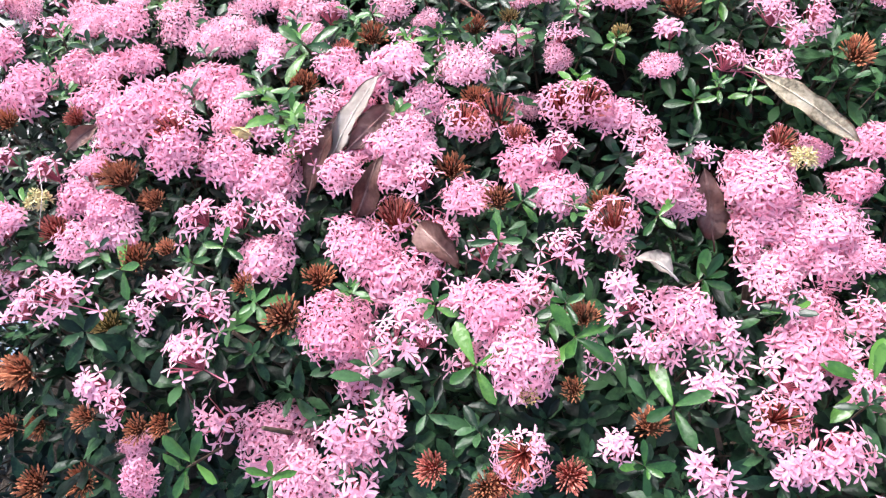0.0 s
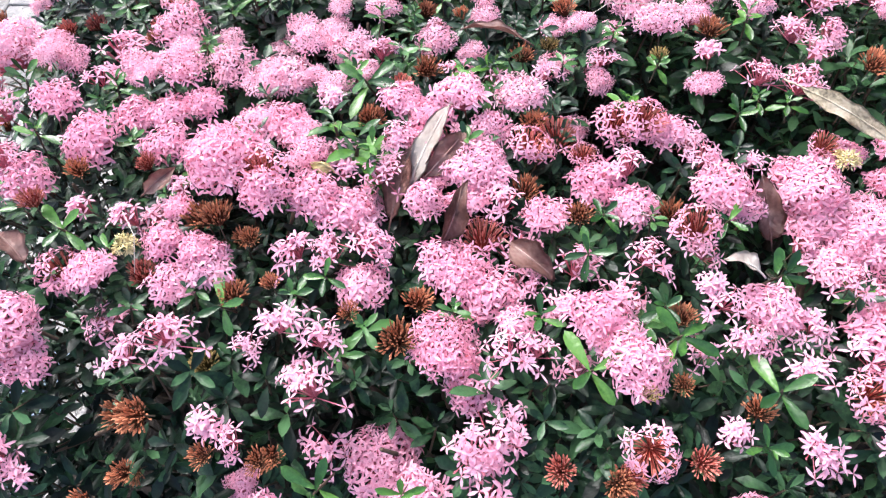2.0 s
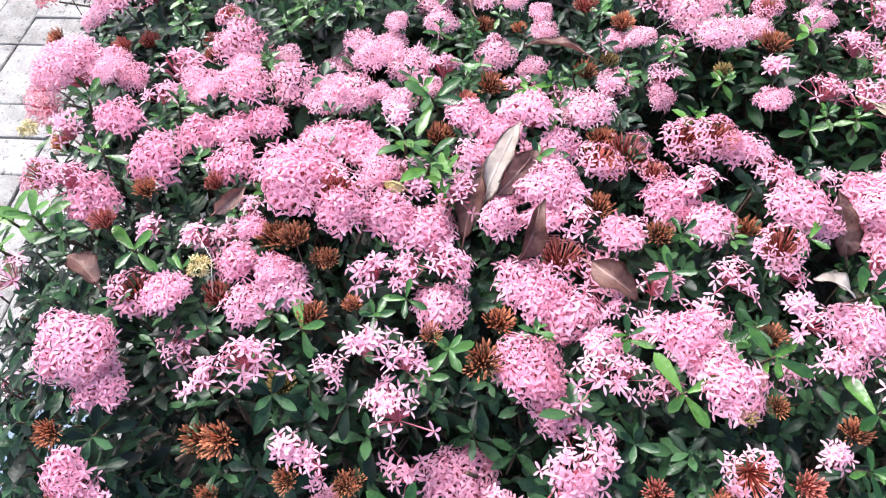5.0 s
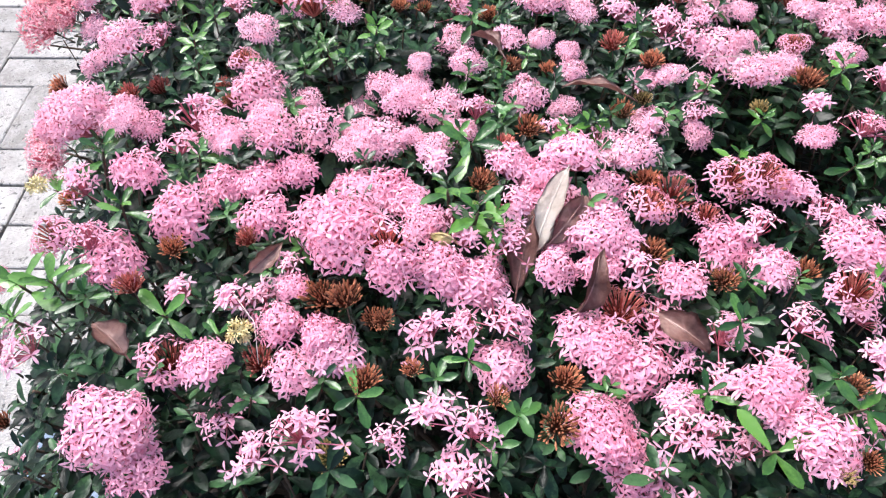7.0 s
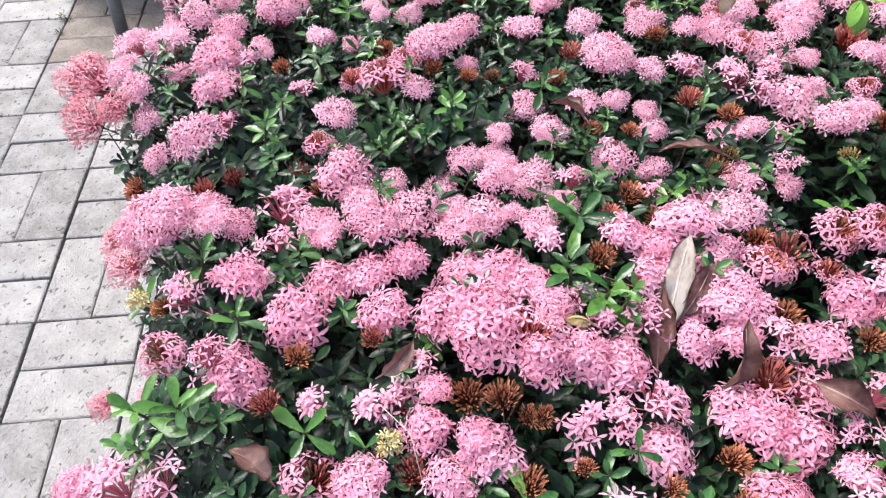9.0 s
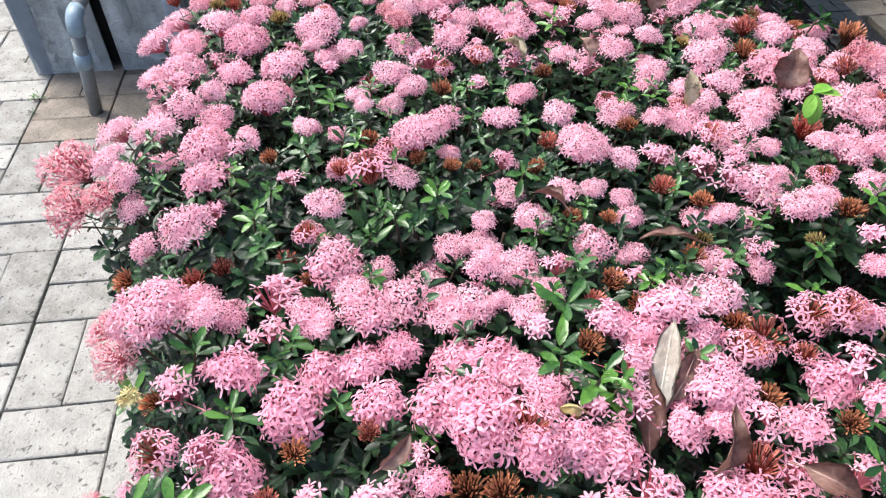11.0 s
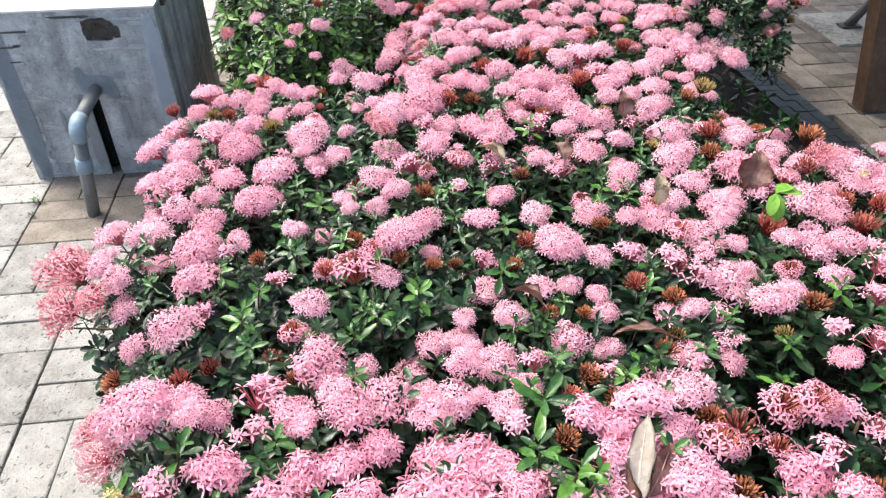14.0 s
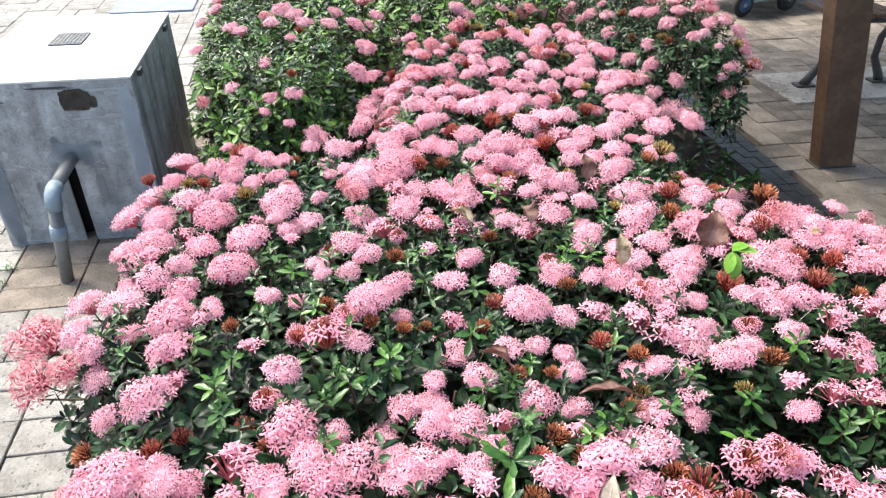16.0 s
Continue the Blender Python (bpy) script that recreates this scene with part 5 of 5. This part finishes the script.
def blotch(name, cx, cz, w, h, mat, seed, y):
    """An irregular flake on the front panel."""
    bm = bmesh.new()
    ring = []
    for k in range(28):
        a = 2 * math.pi * k / 28
        q = 1 + 0.22 * noise.noise(Vector((math.cos(a) * 2, math.sin(a) * 2, seed)))
        c, s = math.cos(a), math.sin(a)
        ring.append(bm.verts.new((cx + w / 2 * q * math.copysign(abs(c) ** 0.55, c), y, cz + h / 2 * q * math.copysign(abs(s) ** 0.6, s))))
    bm.faces.new(ring)
    bmesh.ops.solidify(bm, geom=bm.faces[:], thickness=0.0012)
    part(name, bm, mat, box)


blotch("rust_patch", 0.104, 0.652, 0.118, 0.088, RUST, 3, -Y - 0.003)
blotch("rust_patch", 0.170, 0.64, 0.03, 0.05, RUST, 5, -Y - 0.0024)
blotch("scrape", 0.23, 0.690, 0.12, 0.012, SCRATCH, 7, -Y - 0.0024)
blotch("scrape", 0.25, 0.672, 0.06, 0.02, SCRATCH, 8, -Y - 0.0026)
blotch("scrape", 0.16, 0.573, 0.19, 0.012, SCRATCH, 9, -Y - 0.0024)
blotch("scrape", 0.24, 0.578, 0.08, 0.02, SCRATCH, 10, -Y - 0.0026)
blotch("scrape", 0.06, 0.692, 0.09, 0.008, SCRATCH, 12, -Y - 0.0024)
blotch("scrape", 0.045, 0.65, 0.012, 0.10, SCRATCH, 17, -Y - 0.0024)
blotch("scrape", 0.035, 0.425, 0.13, 0.085, HALO, 11, -Y - 0.0024)
blotch("scrape", 0.085, 0.405, 0.055, 0.09, HALO, 19, -Y - 0.0026)
blotch("scrape", -0.02, 0.45, 0.035, 0.10, HALO, 20, -Y - 0.0028)
blotch("scrape", 0.296, 0.37, 0.064, 0.66, BLUE_BAND, 15, -Y - 0.002)
blotch("scrape", -0.288, 0.36, 0.07, 0.70, BLUE_BAND_DULL, 14, -Y - 0.002)
for k in range(9):
    blotch("scrape", -0.235 + 0.012 * math.sin(k * 2.3), 0.06 + 0.028 * k, 0.012, 0.022 + 0.008 * (k % 3), SCRATCH_DULL, 60 + k, -Y - 0.0024)
blotch("scrape", -0.04, 0.20, 0.045, 0.37, SCRATCH_DULL, 16, -Y - 0.002)
for k, (cx, cz, w, h) in enumerate(((-0.21, 0.655, 0.10, 0.010), (-0.25, 0.595, 0.07, 0.008), (-0.215, 0.60, 0.03, 0.014), (-0.29, 0.64, 0.03, 0.02), (-0.24, 0.535, 0.045, 0.008), (0.01, 0.705, 0.16, 0.012))):
    blotch("scratch", cx, cz, w, h * 0.8, SCRATCH_DARK, 21 + k, -Y - 0.0024)
for k, (cx, cz, w, h) in enumerate(((-0.10, 0.15, 0.02, 0.18), (-0.14, 0.25, 0.016, 0.12), (0.11, 0.26, 0.03, 0.14), (-0.05, 0.32, 0.03, 0.10), (0.13, 0.46, 0.05, 0.03))):
    blotch("scrape", cx, cz, w, h, SCRATCH_DULL, 31 + k, -Y - 0.0022)
for k in range(2):
    part("hinge", block((X, -0.36 + 0.62 * k, Z - 0.03), (X + 0.016, -0.31 + 0.62 * k, Z - 0.004), 0.003), IRON, box)

pipe = tagged(new("drain_pipe"), "grey plastic pipe rising from the paving into the box", "pipe")
pipe.location = (-1.757, 2.598, 0)
part("upright", tube([(0, 0, -0.02), (0.025, 0, 0.17), (0.050, 0, 0.36)], (0.025, 0.025, 0.025)), PIPE, pipe, smooth=True)
part("coupler", tube([(0.029, 0, 0.205), (0.0292, 0, 0.206), (0.037, 0, 0.262), (0.0372, 0, 0.263)], (0.025, 0.031, 0.031, 0.025)), PIPE_BLUE, pipe, smooth=True)
part("elbow", tube([(0.0465, 0, 0.338), (0.047, 0, 0.339), (0.051, 0.002, 0.375), (0.053, 0.012, 0.394), (0.053, 0.034, 0.402), (0.053, 0.062, 0.403), (0.053, 0.063, 0.403)], (0.025, 0.030, 0.030, 0.030, 0.030, 0.029, 0.025)), PIPE_BLUE, pipe, smooth=True)
part("inlet", tube([(0.053, 0.05, 0.403), (0.050, 0.34, 0.405)], (0.025, 0.025)), PIPE, pipe, smooth=True)

# ---- pavilion corner: post, bench, cart ----
post = tagged(new("timber_post"), "brown painted timber post leaning over the paving", "post")
post.matrix_basis = pose(1.992, 3.06, 0)
bm = block((-0.096, -0.048, 0), (0.096, 0.048, 2.45), 0.006)
for v in bm.verts:
    v.co.x -= 0.222 * v.co.z
part("shaft", bm, WOOD, post)
part("foot_plate", block((-0.11, -0.06, -0.004), (0.11, 0.06, 0.006), 0.002), IRON, post)
# Unseen roof implied by the post, sized to shade the right-hand paving.
roof = tagged(new("pavilion_roof", bm_mesh("pavilion_roof", block((0.72, 0.9, 2.45), (5.6, 6.2, 2.55), 0.01), WOOD)), "unseen timber pavilion roof that shades the paving", "roof", kind="structure")

pad = tagged(new("concrete_pad", bm_mesh("concrete_pad", block((2.28, 3.85, -0.02), (3.4, 4.38, 0.010), 0.006), CONCRETE)), "grey concrete footing under the bench", "concrete pad", kind="structure")
bench = tagged(new("park_bench"), "park bench with dark iron end frames and timber slats", "bench")
bench.location = (2.5, 4.12, 0.012)
part("leg", tube([(0.0, 0, 0.0), (0.03, 0, 0.05), (0.11, 0, 0.17), (0.15, 0, 0.28), (0.12, 0, 0.40), (0.10, 0, 0.43)], (0.034, 0.028, 0.024, 0.024, 0.026, 0.026), 10), IRON, bench, smooth=True)
part("leg", tube([(0.56, 0, 0.0), (0.54, 0, 0.05), (0.47, 0, 0.17), (0.47, 0, 0.30), (0.55, 0, 0.43), (0.66, 0, 0.85)], (0.034, 0.028, 0.024, 0.024, 0.024, 0.02), 10), IRON, bench, smooth=True)
part("foot_plate", block((-0.06, -0.04, -0.002), (0.07, 0.04, 0.012), 0.003), IRON, bench)
part("foot_plate", block((0.49, -0.04, -0.002), (0.63, 0.04, 0.012), 0.003), IRON, bench)
part("rail", tube([(0.10, 0, 0.42), (0.55, 0, 0.41)], (0.018, 0.018), 10), IRON, bench, smooth=True)
for k in range(5):
    part("seat_slat", block((0.08 + 0.09 * k, -0.06, 0.44), (0.155 + 0.09 * k, 0.32, 0.468), 0.005), WOOD, bench)
for k in range(3):
    part("back_slat", block((0.585 + 0.026 * k, -0.06, 0.53 + 0.11 * k), (0.61 + 0.026 * k, 0.32, 0.61 + 0.11 * k), 0.005), WOOD, bench)

cart = tagged(new("hand_cart"), "flat hand cart with black rubber wheels", "cart")
cart.matrix_basis = pose(3.16, 5.93, 0, 0, 0, 14)


def wheel(x, y, rim_mat):
    w = part("wheel", tube([(x, y - 0.022, 0.1), (x, y - 0.016, 0.1), (x, y + 0.016, 0.1), (x, y + 0.022, 0.1)], (0.08, 0.1, 0.1, 0.08), 28), RUBBER, cart, smooth=True)
    part("rim", tube([(x, y - 0.027, 0.1), (x, y + 0.027, 0.1)], (0.06, 0.06), 24), rim_mat, w, smooth=True)
    part("hub", tube([(x, y - 0.034, 0.1), (x, y + 0.034, 0.1)], (0.018, 0.018), 12), STEEL, w, smooth=True)


for y in (-0.12, 0.36):
    wheel(-0.24, y, BLUE)
    wheel(0.26, y, IRON)
    part("axle", tube([(-0.24, y + 0.05, 0.1), (0.26, y + 0.05, 0.1)], (0.012, 0.012), 8), STEEL, cart)
part("deck", block((-0.34, -0.2, 0.2), (0.9, 0.46, 0.235), 0.006), IRON, cart)
for x in (-0.24, 0.26):
    part("bracket", block((x - 0.03, -0.1, 0.1), (x + 0.03, -0.06, 0.2), 0.004), STEEL, cart)

slab = tagged(new("blue_grey_slab", bm_mesh("slab", block((-2.45, 6.7, -0.01), (-1.75, 7.5, 0.014), 0.004), BLUE_MAT)), "blue-grey cover slab set in the paving", "cover slab", kind="structure")
grate = tagged(new("drain_grate"), "dark iron drain grate in the paving", "drain grate")
grate.location = (-3.0, 4.35, 0.004)
part("frame", block((-0.30, -0.30, -0.01), (0.30, 0.30, 0.004), 0.002), DARK, grate)
for k in range(11):
    part("bar", block((-0.29, -0.28 + 0.053 * k, 0.004), (0.29, -0.255 + 0.053 * k, 0.014), 0.002), STEEL, grate)

# ---- paving: two pavers a square, laid crosswise by turns ----
paving = tagged(new("paving"), "grey weathered concrete pavers in basket weave", "paving", kind="structure")
S = 0.3
OX, OY = -1.701, 1.821
PIECE = {}
for along in (0, 1):
    PIECE[along] = []
    for k in range(4):
        r_ = random.Random(60 + k + 10 * along)
        bm = block((-0.1472, -0.0722, -0.05), (0.1472, 0.0722, 0.0), 0)
        bmesh.ops.bevel(bm, geom=[e for e in bm.edges if all(v.co.z > -0.01 for v in e.verts)], offset=0.003, segments=1, affect="EDGES")
        for v in bm.verts:
            v.co.x += r_.uniform(-0.0012, 0.0012)
            v.co.y += r_.uniform(-0.0012, 0.0012)
        if along:
            bm.transform(Matrix.Rotation(math.pi / 2, 4, "Z"))
        me = bm_mesh("paver", bm, PAVER)
        warm = me.copy()
        warm.materials[0] = PAVER_WARM_SHADE
        PIECE[along].append((me, warm))


def warm_at(x, y):
    """Tan pavers round the box and under the pavilion, also darkened for the shade there."""
    return x > 1 or (-1.95 < x and y > 2.45 and y < 4.2)


def paved(x, y):
    if -5.0 < x < -1.12 or (y > 5.3 and -5 < x < 5.5):
        return True
    return 1.69 < x < 5.5 or y < 0.0


laid = []
for i in range(-12, 25):
    for j in range(-16, 20):
        upright = (i + j) % 2 == 0
        for h in (0.25, 0.75):
            x, y = (OX + (i + h) * S, OY + (j + 0.5) * S) if upright else (OX + (i + 0.5) * S, OY + (j + h) * S)
            if paved(x, y):
                laid.append((x, y, 1 if upright else 0))
near_first = sorted(laid, key=lambda q: min(math.hypot(q[0] + 1.7, q[1] - 1.9), math.hypot(q[0] - 2.1, q[1] - 3.4) + 0.2))
r_ = random.Random(71)
for x, y, along in near_first[:300]:
    ob = new("paver", PIECE[along][r_.randrange(4)][warm_at(x, y)])
    ob.parent = paving
    ob.matrix_basis = pose(x, y, r_.uniform(-0.004, 0.003), r_.uniform(-0.6, 0.6), r_.uniform(-0.6, 0.6), r_.uniform(-0.7, 0.7))
pieces = []
for x, y, along in near_first[300:]:
    me = PIECE[along][r_.randrange(4)][0]
    me.calc_loop_triangles()
    v = np.array([q.co for q in me.vertices]) + np.array((x, y, r_.uniform(-0.004, 0.003)))
    pieces.append((v, np.array([q.vertices[:] for q in me.loop_triangles]), int(warm_at(x, y))))
v, t, i = joined(pieces)
rest = new("pavers_beyond", tri_mesh("pavers_beyond", v, t, [PAVER_REST, PAVER_WARM_SHADE_REST], i, smooth=False))
rest.parent = paving
tagged(rest, kind="stuff")

cover = tagged(new("cover_slabs"), "row of blue-grey slabs between hedge and paving", "slabs", kind="structure")
slab_mesh = bm_mesh("slab", block((-0.112, -0.197, -0.02), (0.112, 0.197, 0.012), 0.004), BLUE_SLAB)
for k in range(2):
    ob = new("slab", slab_mesh)
    ob.parent = cover
    ob.matrix_basis = pose(-1.286, 0.41 - 0.4 * k, r_.uniform(-0.002, 0.002), 0, 0, r_.uniform(-0.5, 0.5))

edging = tagged(new("edging"), "row of small black edging tiles along the bed", "edging", kind="structure")
tile_mesh = bm_mesh("tile", block((-0.0305, -0.0305, -0.04), (0.0305, 0.0305, 0.006), 0.002), BLACK_TILE)
for i in range(3):
    for j in range(82):
        ob = new("tile", tile_mesh)
        ob.parent = edging
        ob.matrix_basis = pose(1.532 + 0.0635 * i, 0.3 + 0.0635 * j, r_.uniform(-0.002, 0.002), r_.uniform(-0.8, 0.8), r_.uniform(-0.8, 0.8), r_.uniform(-1, 1))
